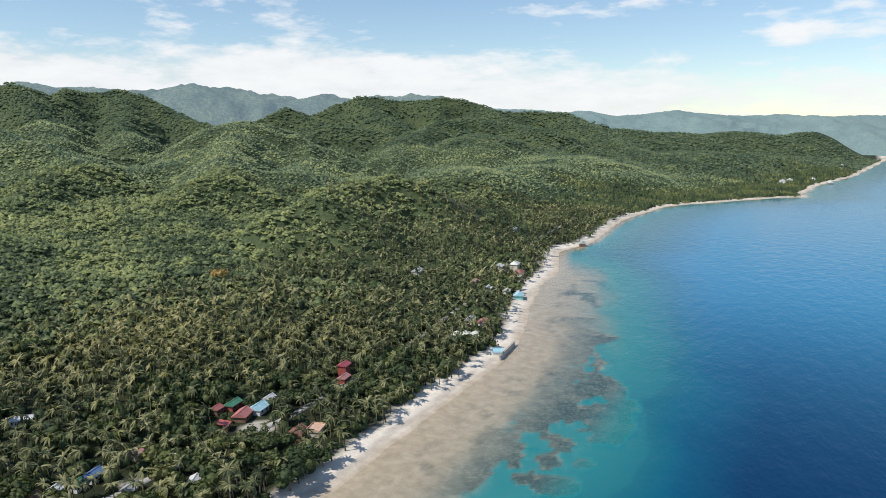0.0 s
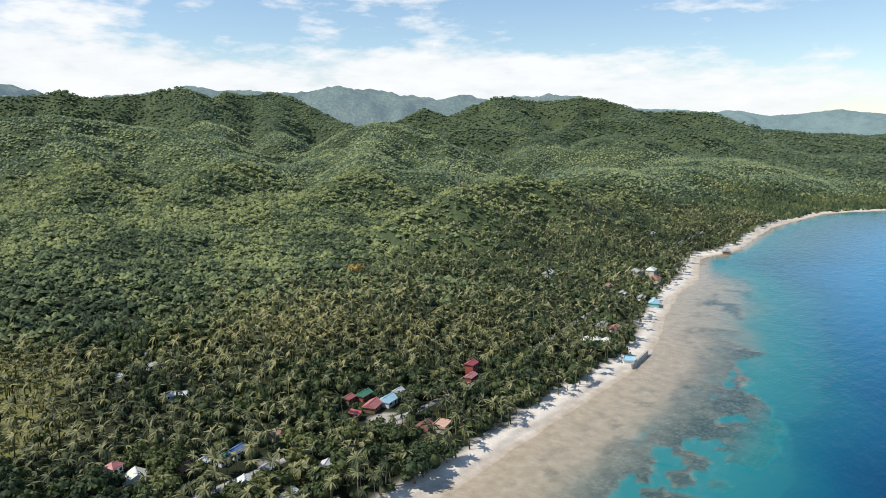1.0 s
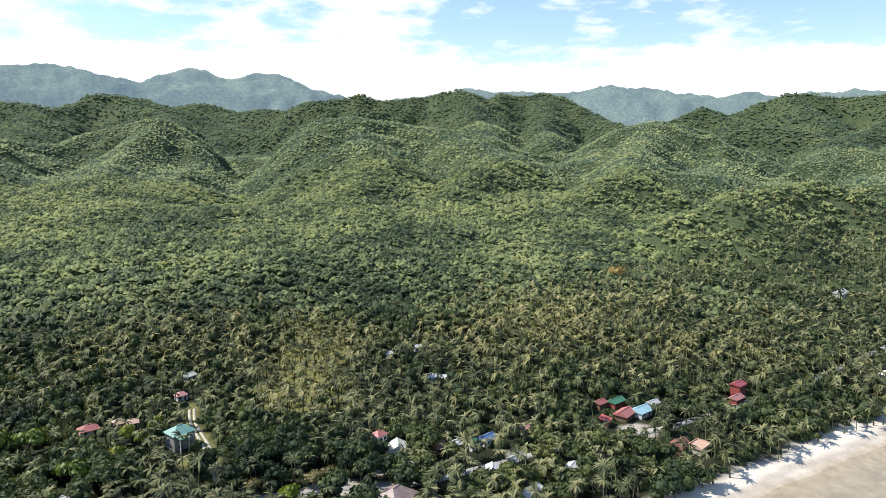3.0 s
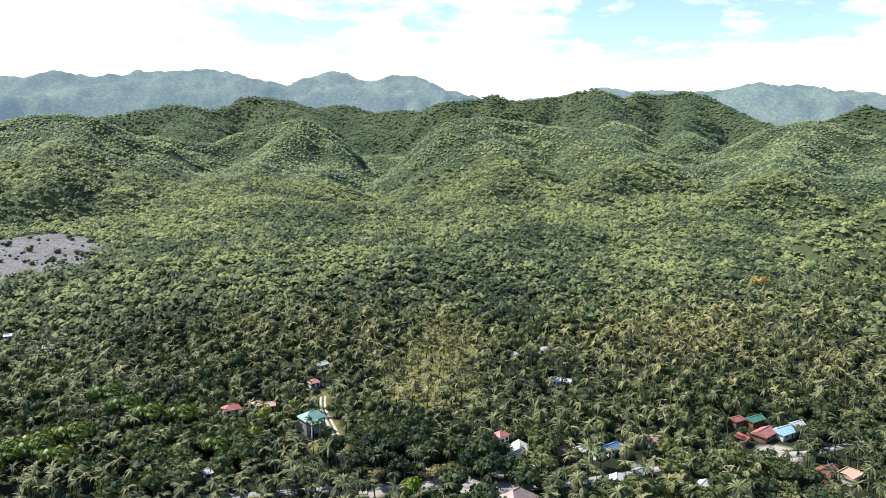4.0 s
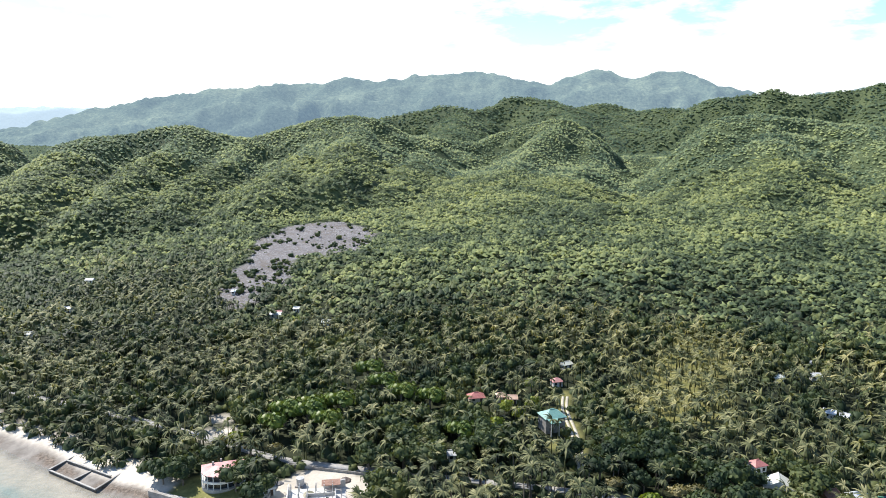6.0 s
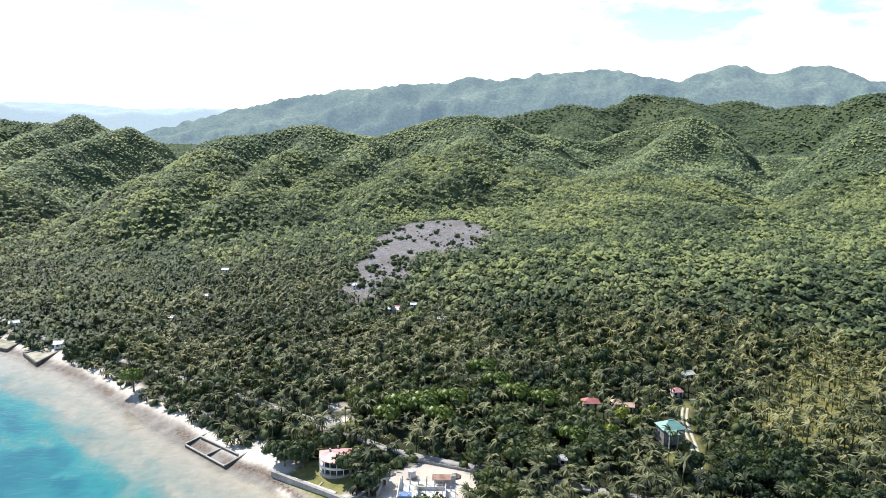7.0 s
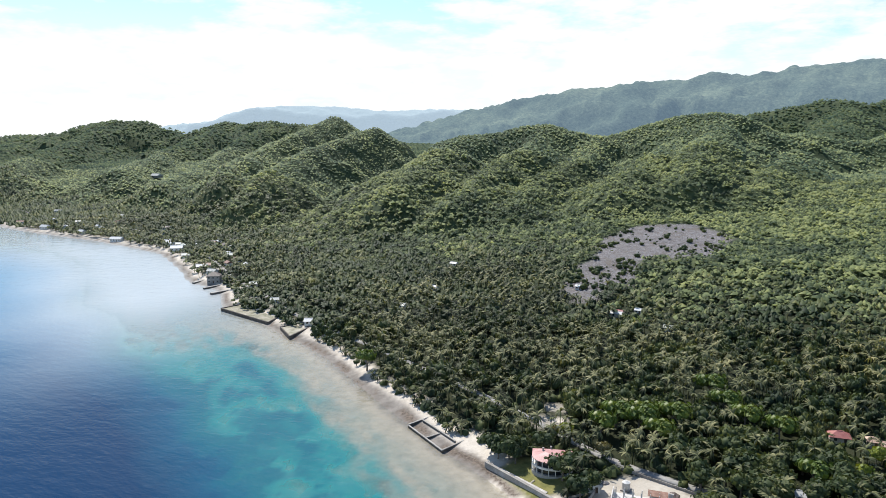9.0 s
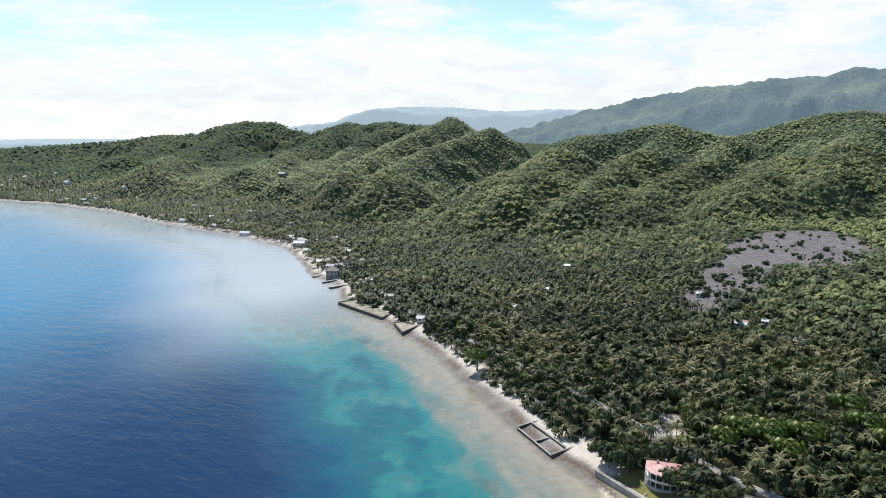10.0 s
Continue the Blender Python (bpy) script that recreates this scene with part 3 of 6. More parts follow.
def edge_distance(x, y, outline):
    """Metres to a closed outline, negative inside it."""
    inside = np.zeros(np.shape(x), bool)
    for (ax, ay), (bx, by) in zip(outline, outline[1:] + outline[:1]):
        inside ^= ((ay > y) != (by > y)) & (x < (bx - ax) * (y - ay) / (by - ay + 1e-9) + ax)
    return near_line(x, y, outline + outline[:1]) * np.where(inside, -1, 1)


def scree_cover(x, y):
    return 1 - smooth(-3, 4, edge_distance(x, y, SCREE_EDGE) + 24 * (fbm(x, y, 22, 3, 41) - 0.5))


def field_cover(x, y):
    d = near_line(x, y, FIELD_LINE) + 16 * (fbm(x, y, 20, 3, 43) - 0.5)
    return 1 - smooth(12, 24, d)


def disc_cover(x, y, spot, edge=3):
    return 1 - smooth(spot[2] - edge, spot[2], np.hypot(x - spot[0], y - spot[1]) + 2 * (vnoise(x / 4, y / 4, 7) - 0.5))


REEF_EDGE = [(-100, 182), (-91, 193), (-88, 203), (-82, 214), (-83, 223), (-87, 226), (-81, 232), (-71, 234), (-71, 241), (-83, 247), (-82, 258), (-72, 252), (-62, 241), (-55, 251), (-55, 275), (-60, 297), (-70, 314), (-84, 325), (-86, 344), (-97, 357), (-88, 389), (-103, 393), (-117, 402), (-138, 414), (-126, 363), (-114, 343), (-114, 319), (-106, 292), (-106, 257), (-95, 248), (-109, 234), (-107, 219), (-113, 201), (-118, 184), (-112, 170)]
REEF_HEADS = [(-74, 224, 5.5), (-79, 207, 4.5), (-67, 207, 8), (-64, 226, 5), (-78, 214, 1.5), (-74, 218, 2.5), (-84, 214, 2.5), (-96, 170, 9), (-84, 180, 6)]
SOUTH_PATCHES = [(-199, -243, 13), (-180, -204, 12), (-199, -199, 12), (-228, -209, 9), (-190, -151, 11), (-269, -273, 9), (-173, -144, 8), (-234, -280, 10), (-163, -154, 9), (-187, -167, 8), (-206, -180, 10), (-213, -232, 7), (-176, -120, 8), (-246, -244, 8), (-160, -180, 10)]


def spots(x, y, places, seed):
    """Round patches with ragged edges."""
    ragged = 9 * (fbm(x, y, 14, 4, seed) - 0.5)
    found = np.zeros(np.shape(x))
    for px, py, size in places:
        found = np.maximum(found, 1 - smooth(-1.2, 1.2, np.hypot(x - px, y - py) - size + ragged * min(1, size / 6)))
    return found


def reef_cover(x, y):
    """Coral: a mottled bank with a crisp outer edge and pools, single heads before it, and a thin belt up the northern shore."""
    e = -inland(x, y)
    n, m = fbm(x, y, 34, 4, 51), fbm(x, y, 8, 4, 57)
    rim = edge_distance(x, y, REEF_EDGE) + 7 * (fbm(x, y, 12, 4, 55) - 0.5)
    bank = (1 - smooth(-1.0, 1.2, rim)) * smooth(18, 34, e + 22 * (n - 0.5)) * (0.4 + 0.6 * smooth(26, 50, e))
    pools = 1 - smooth(0.60, 0.62, fbm(x, y, 15, 3, 58)) * smooth(38, 46, e)
    belt = 0.8 * smooth(16, 30, e + 30 * (n - 0.5)) * (1 - smooth(44, 47, e + 34 * (n - 0.5))) * smooth(0.46, 0.5, fbm(x, y, 24, 3, 53)) * smooth(395, 430, y) * (1 - smooth(520, 640, y))
    south = 0.55 * spots(x, y, SOUTH_PATCHES, 62) * (1 - smooth(48, 58, e)) + 0.22 * smooth(0.5, 0.6, n) * smooth(14, 24, e) * (1 - smooth(44, 52, e)) * smooth(30, -60, y)
    near = 0.35 * smooth(0.60, 0.68, m) * smooth(8, 16, e) * (1 - smooth(26, 36, e)) * smooth(90, 150, y)
    return np.clip(bank * pools * (0.74 + 0.26 * smooth(0.32, 0.52, m)) + spots(x, y, REEF_HEADS, 59) + belt + south + near, 0, 1)


def polar(radii, turns):
    """Rings of points round the origin, with their quads; turns in degrees to the left of north."""
    r, a = np.meshgrid(radii, np.radians(turns), indexing="ij")
    x, y = (-np.sin(a) * r).ravel(), (np.cos(a) * r).ravel()
    n, m = len(radii), len(turns)
    i, j = np.meshgrid(np.arange(n - 1), np.arange(m), indexing="ij")
    k = (j + 1) % m
    quads = np.stack([i * m + j, i * m + k, (i + 1) * m + k, (i + 1) * m + j], -1).reshape(-1, 4)
    return x, y, quads[:, ::-1]


TURNS = np.concatenate([np.arange(-14, 174, 0.4), np.arange(174, 346, 4.0)])
RADII = np.concatenate([[0.5, 40, 80], np.geomspace(100, 460, 150), np.geomspace(464, 2900, 180), np.geomspace(2960, 4900, 20)])
gx, gy, quads = polar(RADII, TURNS)
gd = inland(gx, gy)
gz = height(gx, gy)
reef = reef_cover(gx, gy)
gz = gz + (np.maximum(gz, -0.75) - gz) * smooth(0.2, 0.6, reef) * (gd < -12)
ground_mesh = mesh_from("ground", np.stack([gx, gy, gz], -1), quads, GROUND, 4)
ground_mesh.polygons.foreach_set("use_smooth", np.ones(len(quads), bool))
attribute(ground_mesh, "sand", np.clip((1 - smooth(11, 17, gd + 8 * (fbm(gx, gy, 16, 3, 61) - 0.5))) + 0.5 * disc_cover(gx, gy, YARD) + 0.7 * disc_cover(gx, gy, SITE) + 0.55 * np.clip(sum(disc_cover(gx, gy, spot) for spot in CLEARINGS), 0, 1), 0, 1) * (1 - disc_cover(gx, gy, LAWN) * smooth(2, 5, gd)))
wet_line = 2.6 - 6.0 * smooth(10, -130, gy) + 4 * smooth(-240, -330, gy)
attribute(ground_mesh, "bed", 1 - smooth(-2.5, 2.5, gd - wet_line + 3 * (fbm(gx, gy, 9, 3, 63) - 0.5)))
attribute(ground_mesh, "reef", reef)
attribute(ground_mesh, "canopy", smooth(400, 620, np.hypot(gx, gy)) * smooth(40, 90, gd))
# share of reflected-sky grey painted into the southern bed
attribute(ground_mesh, "sky_grey", 0.35 * smooth(60, -70, gy) + 0.5 * smooth(-230, -380, gy))
beach = 1 - smooth(11, 17, gd)
attribute(ground_mesh, "dull", (1 - disc_cover(gx, gy, LAWN)) * beach * smooth(40, -110, gy) * (0.15 + 0.8 * (1 - smooth(3.5, 7.5, gd + 5 * (fbm(gx, gy, 20, 3, 69) - 0.5)))))
drift = gd + 5 * (fbm(gx, gy, 20, 3, 65) - 0.5) + 2.5 * smooth(0, -120, gy)
wrack = smooth(2.0, 3.2, drift) * (1 - smooth(4.8, 7.4, drift))
attribute(ground_mesh, "wrack", wrack * smooth(0.36, 0.52, fbm(gx, gy, 12, 4, 67)) * (1 - 0.6 * smooth(-60, 100, gy)))
attribute(ground_mesh, "grass", np.clip(0.85 * field_cover(gx, gy) + disc_cover(gx, gy, LAWN) + disc_cover(gx, gy, DRY_YARD) + 0.7 * (1 - smooth(2, 3.5, near_line(gx, gy, TRACK_LINE))), 0, 1))
attribute(ground_mesh, "scree", np.clip(scree_cover(gx, gy) + 0.7 * (1 - smooth(2, 5, near_line(gx, gy, SCAR_LINE))), 0, 1))
tagged(new("ground", ground_mesh), "wooded coastal land, pale beach and shallow reef bed in one sheet", "ground", kind="structure")

WTURNS = np.concatenate([np.arange(-20, 60, 0.4), np.arange(60, 100, 1.0), np.arange(100, 172, 0.4), np.arange(172, 340, 4.0)])
# the sea, only where no land lies above it
wx, wy, wquads = polar(np.concatenate([[0.5, 50], np.geomspace(70, 460, 150), np.geomspace(470, 4900, 40)]), WTURNS)
wd = inland(wx, wy)
keep = (wd[wquads].min(1) < 8)
used = np.unique(wquads[keep])
back = np.zeros(len(wx), int)
back[used] = np.arange(len(used))
wx, wy, wd = wx[used], wy[used], wd[used]
water_mesh = mesh_from("sea", np.stack([wx, wy, 0 * wx], -1), back[wquads[keep]], WATER, 4)
we = -wd + 9 * smooth(20, -110, wy)
shelf = -base(wd + 12 * smooth(260, 560, wy) * smooth(-40, -70, wd) - 9 * smooth(20, -110, wy) * smooth(-12, -30, wd) + 24 * (fbm(wx, wy, 60, 3, 71) - 0.5) * smooth(-30, -50, wd))
heads = reef_cover(wx, wy)
mottle = fbm(wx, wy, 30, 5, 77) + 0.10 * spots(wx, wy, SOUTH_PATCHES, 62) - 0.05
patches = (smooth(0.48, 0.54, mottle) + 0.5 * smooth(0.56, 0.62, fbm(wx, wy, 9, 3, 79))) * smooth(34, 50, we) * (1 - smooth(96, 122, we)) * smooth(20, -60, wy)
# southern bay made shallower so its pale bed stands for reflected sky
shelf = shelf * (1 - 0.62 * smooth(-235, -420, wy) * (1 - smooth(20, 190, we))) - 0.5 * smooth(44, 60, we) * (1 - smooth(84, 104, we)) * smooth(0, -80, wy) + 1.05 * patches * (1 - smooth(-250, -310, wy))
shelf = shelf + 2.4 * smooth(3, 16, we) * smooth(520, 680, wy)
shelf = shelf + 0.4 * smooth(6, 24, we) * smooth(40, -60, wy) * (1 - smooth(40, 60, we))
coral = smooth(0.3, 0.6, heads) * smooth(-120, 0, wy)
shelf = np.maximum(shelf, 2.1 * (1 - 0.4 * smooth(0, -80, wy) - 0.2 * smooth(-235, -420, wy)) * smooth(30 - 4 * smooth(0, -80, wy), 44 + 18 * smooth(0, -80, wy), we + 14 * (fbm(wx, wy, 20, 3, 73) - 0.5)) * (1 - 0.75 * smooth(330, 470, wy)))
streaks = fbm(wx + 0.6 * wy, 2.2 * wx - 1.4 * wy, 11, 4, 87) - 0.5
shelf = shelf + 2.0 * streaks * smooth(10, 40, we) * (1 - smooth(70, 110, we)) * smooth(20, -60, wy)
shelf = shelf + (np.minimum(shelf, 0.75 + 0.9 * smooth(55, 72, we)) - shelf) * coral
attribute(water_mesh, "depth", np.clip(shelf, 0, 30))
# where the painted sky sheen of the distant sea lies
attribute(water_mesh, "far_sheen", np.maximum(smooth(-230, -1000, wd), np.maximum(smooth(210, 600, wy) * smooth(-45, -130, wd), smooth(-240, -580, wy) * smooth(-55, -125, wd))))
# pale sky reflection in the southern bay, put into the water colour
sheen_reach = wd + 34 * (fbm(wx, wy, 90, 3, 85) - 0.5)
attribute(water_mesh, "bay_sheen", 0.95 * smooth(-255, -420, wy) * smooth(-175, -50, sheen_reach) * (1 - 0.45 * smooth(-620, -900, wy)))
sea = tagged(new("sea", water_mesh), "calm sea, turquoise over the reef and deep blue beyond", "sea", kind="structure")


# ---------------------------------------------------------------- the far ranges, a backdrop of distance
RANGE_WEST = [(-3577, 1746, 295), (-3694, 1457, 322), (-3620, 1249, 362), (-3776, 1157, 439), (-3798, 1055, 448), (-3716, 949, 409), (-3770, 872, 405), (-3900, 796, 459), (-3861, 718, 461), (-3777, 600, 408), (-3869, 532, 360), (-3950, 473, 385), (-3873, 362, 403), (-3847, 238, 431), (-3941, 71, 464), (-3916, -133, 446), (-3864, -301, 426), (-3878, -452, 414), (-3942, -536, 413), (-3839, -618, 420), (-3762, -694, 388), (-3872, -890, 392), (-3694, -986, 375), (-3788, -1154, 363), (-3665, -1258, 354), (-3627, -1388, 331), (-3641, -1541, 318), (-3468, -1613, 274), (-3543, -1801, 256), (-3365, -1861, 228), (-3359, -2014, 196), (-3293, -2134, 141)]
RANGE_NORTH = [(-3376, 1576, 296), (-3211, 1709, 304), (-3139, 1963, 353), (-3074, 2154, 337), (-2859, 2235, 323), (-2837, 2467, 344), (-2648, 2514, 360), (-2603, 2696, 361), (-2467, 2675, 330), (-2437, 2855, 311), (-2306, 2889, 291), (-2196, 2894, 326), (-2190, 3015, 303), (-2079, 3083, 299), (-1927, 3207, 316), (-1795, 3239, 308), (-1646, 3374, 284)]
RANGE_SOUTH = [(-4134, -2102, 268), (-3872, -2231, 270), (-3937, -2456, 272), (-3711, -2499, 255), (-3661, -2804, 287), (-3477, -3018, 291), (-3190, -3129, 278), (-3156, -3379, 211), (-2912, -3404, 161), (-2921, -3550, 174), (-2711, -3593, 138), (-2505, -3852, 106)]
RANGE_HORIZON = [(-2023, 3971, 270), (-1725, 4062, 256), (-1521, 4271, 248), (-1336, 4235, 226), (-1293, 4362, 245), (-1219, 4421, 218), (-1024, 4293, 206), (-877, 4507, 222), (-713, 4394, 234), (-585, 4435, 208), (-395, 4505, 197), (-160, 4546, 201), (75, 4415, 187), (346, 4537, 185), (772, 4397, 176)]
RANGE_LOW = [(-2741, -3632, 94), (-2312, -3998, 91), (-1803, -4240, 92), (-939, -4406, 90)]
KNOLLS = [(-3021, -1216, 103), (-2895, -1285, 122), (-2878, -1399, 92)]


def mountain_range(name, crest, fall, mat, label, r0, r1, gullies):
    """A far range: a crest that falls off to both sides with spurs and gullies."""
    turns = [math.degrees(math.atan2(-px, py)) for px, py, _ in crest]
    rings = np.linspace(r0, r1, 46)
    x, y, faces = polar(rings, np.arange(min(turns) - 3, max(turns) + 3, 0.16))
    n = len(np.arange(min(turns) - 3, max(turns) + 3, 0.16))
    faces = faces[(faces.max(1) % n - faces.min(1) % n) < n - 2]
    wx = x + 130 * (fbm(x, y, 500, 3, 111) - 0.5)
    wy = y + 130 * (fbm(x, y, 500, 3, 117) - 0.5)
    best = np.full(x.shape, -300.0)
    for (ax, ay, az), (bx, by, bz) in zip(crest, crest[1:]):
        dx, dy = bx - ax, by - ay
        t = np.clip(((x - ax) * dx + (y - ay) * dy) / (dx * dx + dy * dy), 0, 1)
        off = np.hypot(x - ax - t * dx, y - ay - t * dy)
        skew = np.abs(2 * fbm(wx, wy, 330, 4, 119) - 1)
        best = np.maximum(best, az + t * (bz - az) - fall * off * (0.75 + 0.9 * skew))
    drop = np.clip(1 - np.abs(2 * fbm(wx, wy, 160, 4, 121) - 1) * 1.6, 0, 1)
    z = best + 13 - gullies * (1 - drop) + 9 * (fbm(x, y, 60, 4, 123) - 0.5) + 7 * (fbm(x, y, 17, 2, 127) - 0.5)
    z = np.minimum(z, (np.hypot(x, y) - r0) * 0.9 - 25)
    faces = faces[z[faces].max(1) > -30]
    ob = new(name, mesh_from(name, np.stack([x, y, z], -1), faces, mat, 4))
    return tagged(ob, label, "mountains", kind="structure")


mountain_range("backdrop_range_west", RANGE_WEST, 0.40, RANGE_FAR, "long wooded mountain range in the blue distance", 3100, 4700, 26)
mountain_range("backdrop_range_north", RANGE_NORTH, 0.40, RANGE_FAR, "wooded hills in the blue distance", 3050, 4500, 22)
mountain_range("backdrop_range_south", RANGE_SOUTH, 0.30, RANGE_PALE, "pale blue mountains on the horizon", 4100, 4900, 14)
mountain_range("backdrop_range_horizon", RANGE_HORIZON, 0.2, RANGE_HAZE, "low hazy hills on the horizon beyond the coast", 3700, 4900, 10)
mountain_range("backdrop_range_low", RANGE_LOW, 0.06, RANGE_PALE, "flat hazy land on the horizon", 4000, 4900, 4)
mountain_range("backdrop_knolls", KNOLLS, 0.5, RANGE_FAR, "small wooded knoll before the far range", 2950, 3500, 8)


# ---------------------------------------------------------------- things: helpers
def part(name, bm, mat, parent, label=""):
    """One mesh object under a thing or a part, in its thing's axes."""
    made = bpy.data.meshes.new(name)
    bm.to_mesh(made)
    bm.free()
    made.materials.append(mat)
    ob = new(name, made)
    ob.parent = parent
    if label:
        ob["label"] = label
    return ob


def box(bm, x0, x1, y0, y1, z0, z1):
    made = bmesh.ops.create_cube(bm, size=1.0)["verts"]
    bmesh.ops.scale(bm, vec=(x1 - x0, y1 - y0, z1 - z0), verts=made)
    bmesh.ops.translate(bm, vec=((x0 + x1) / 2, (y0 + y1) / 2, (z0 + z1) / 2), verts=made)
    return made


def solid(bm, rings):
    """A closed skin over rings of points, each with as many."""
    rows = [[bm.verts.new(p) for p in ring] for ring in rings]
    for a, b in zip(rows, rows[1:]):
        for n in range(len(a)):
            bm.faces.new((a[n], a[(n + 1) % len(a)], b[(n + 1) % len(a)], b[n]))
    bm.faces.new(rows[0][::-1])
    bm.faces.new(rows[-1])


def level(x, y):
    return float(height(np.array([float(x)]), np.array([float(y)]))[0])


# ---------------------------------------------------------------- trees
def palm_arrays(seed, fronds, stations, radius, tall, trunk_sides, trunk_steps, wide_frond=0.42):
    """Points and triangles of a coconut palm: a leaning ringed trunk and a head of drooping feathered fronds."""
    rnd = random.Random(seed)
    trunk_p, trunk_f, crown_p, crown_f = [], [], [], []
    bend = rnd.uniform(0.3, 1.3)
    for s in range(trunk_steps + 1):
        t = s / trunk_steps
        r = 0.2 - 0.09 * t + (0.12 if s == 0 else 0)
        for k in range(trunk_sides):
            a = 2 * math.pi * k / trunk_sides
            trunk_p.append((bend * t * t + r * math.cos(a), r * math.sin(a), tall * t))
    for s in range(trunk_steps):
        for k in range(trunk_sides):
            a, b = s * trunk_sides + k, s * trunk_sides + (k + 1) % trunk_sides
            trunk_f += [(a, b, b + trunk_sides), (a, b + trunk_sides, a + trunk_sides)]
    for n in range(fronds):
        turn = 2 * math.pi * (n * 0.618 + rnd.uniform(-0.04, 0.04))
        rise = -0.25 + 1.55 * ((n * 0.382) % 1.0) if n else 1.45
        length = radius * rnd.uniform(0.85, 1.15)
        droop = rnd.uniform(0.75, 1.25)
        side = (-math.sin(turn), math.cos(turn))
        first, x, z = len(crown_p), 0.0, tall
        for s in range(stations + 1):
            t = s / stations
            pitch = rise - droop * 1.25 * t
            if s:
                x += length / stations * math.cos(pitch)
                z += length / stations * math.sin(pitch)
            wide = wide_frond * math.sin(math.pi * min(1, 0.12 + 0.88 * t)) ** 0.6 * (1.15 if s % 2 else 0.8) + 0.03
            cx, cy = bend + x * math.cos(turn), x * math.sin(turn)
            hang = wide * 0.55
            crown_p += [(cx, cy, z), (cx + side[0] * wide, cy + side[1] * wide, z - hang), (cx - side[0] * wide, cy - side[1] * wide, z - hang)]
        for s in range(stations):
            a, b = first + 3 * s, first + 3 * s + 3
            crown_f += [(a, b, b + 1), (a, b + 1, a + 1), (a, a + 2, b + 2), (a, b + 2, b)]
    return [np.array(v, float) for v in (trunk_p, trunk_f, crown_p, crown_f)]


ICO = bmesh.new()
bmesh.ops.create_icosphere(ICO, subdivisions=1, radius=1.0)
ICO.verts.ensure_lookup_table()
ICO_P = np.array([v.co[:] for v in ICO.verts])
ICO_F = np.array([[v.index for v in f.verts] for f in ICO.faces])
ICO.free()


def crown_arrays(seed, lobes, cards, flat=0.75):
    """A broadleaf crown 1 in radius, with its foot at 0: lumpy lobes with many tilted leaf clumps round them."""
    rnd = np.random.RandomState(seed)
    points, faces, count = [], [], 0
    for n in range(lobes):
        a, r = rnd.uniform(0, 6.28), (0 if lobes == 1 else rnd.uniform(0.25, 0.6))
        size = 1.0 if lobes == 1 else rnd.uniform(0.42, 0.66)
        centre = np.array([r * math.cos(a), r * math.sin(a), (0.75 if lobes == 1 else rnd.uniform(0.55, 1.05))])
        p = 0.84 * ICO_P * rnd.uniform(0.7, 1.1, (len(ICO_P), 1)) * (size, size, size * flat) + centre * (1, 1, flat)
        points.append(p)
        faces.append(ICO_F + count)
        count += len(p)
        for _ in range(cards):
            d = rnd.normal(size=3)
            d[2] = abs(d[2]) * 0.9 - 0.15
            d /= np.linalg.norm(d)
            u = np.cross(d + rnd.normal(0, 0.55, 3), rnd.normal(size=3))
            u /= np.linalg.norm(u)
            v = np.cross(d + rnd.normal(0, 0.4, 3), u)
            v /= np.linalg.norm(v)
            c = (d * rnd.uniform(0.78, 1.12)) * (size, size, size * flat) + centre * (1, 1, flat)
            s = size * rnd.uniform(0.15, 0.3)
            points.append(np.array([c - u * s, c - v * s * 0.8, c + u * s, c + v * s * 0.8]))
            faces.append(np.array([[0, 1, 2], [0, 2, 3]]) + count)
            count += 4
    return np.concatenate(points), np.concatenate(faces)


def dome_arrays(seed):
    """A far crown: a rough five-sided dome."""
    rnd = np.random.RandomState(seed)
    a = np.arange(5) * 1.2566 + rnd.uniform(-0.25, 0.25, 5)
    low = np.stack([np.cos(a), np.sin(a), 0 * a], -1) * rnd.uniform(0.8, 1.1, (5, 1))
    mid = np.stack([np.cos(a + 0.5), np.sin(a + 0.5), 0 * a], -1) * rnd.uniform(0.6, 0.95, (5, 1))
    mid[:, 2] = rnd.uniform(0.55, 0.85, 5)
    top = [[rnd.uniform(-0.2, 0.2), rnd.uniform(-0.2, 0.2), rnd.uniform(1.0, 1.3)]]
    faces = []
    for k in range(5):
        j = (k + 1) % 5
        faces += [(k, j, 5 + k), (j, 5 + j, 5 + k), (5 + k, 5 + j, 10)]
    return np.concatenate([low, mid, top]), np.array(faces)


def tent_arrays(seed, sides=5):
    """A distant crown: a ragged pointed cap."""
    rnd = np.random.RandomState(seed)
    a = np.arange(sides) * 2 * math.pi / sides + rnd.uniform(-0.3, 0.3, sides)
    low = np.stack([np.cos(a), np.sin(a), 0 * a], -1) * rnd.uniform(0.6, 1.1, (sides, 1))
    low[:, 2] = rnd.uniform(-0.1, 0.45, sides)
    top = [[rnd.uniform(-0.25, 0.25), rnd.uniform(-0.25, 0.25), rnd.uniform(0.95, 1.35)]]
    return np.concatenate([low, top]), np.array([(k, (k + 1) % sides, sides) for k in range(sides)])


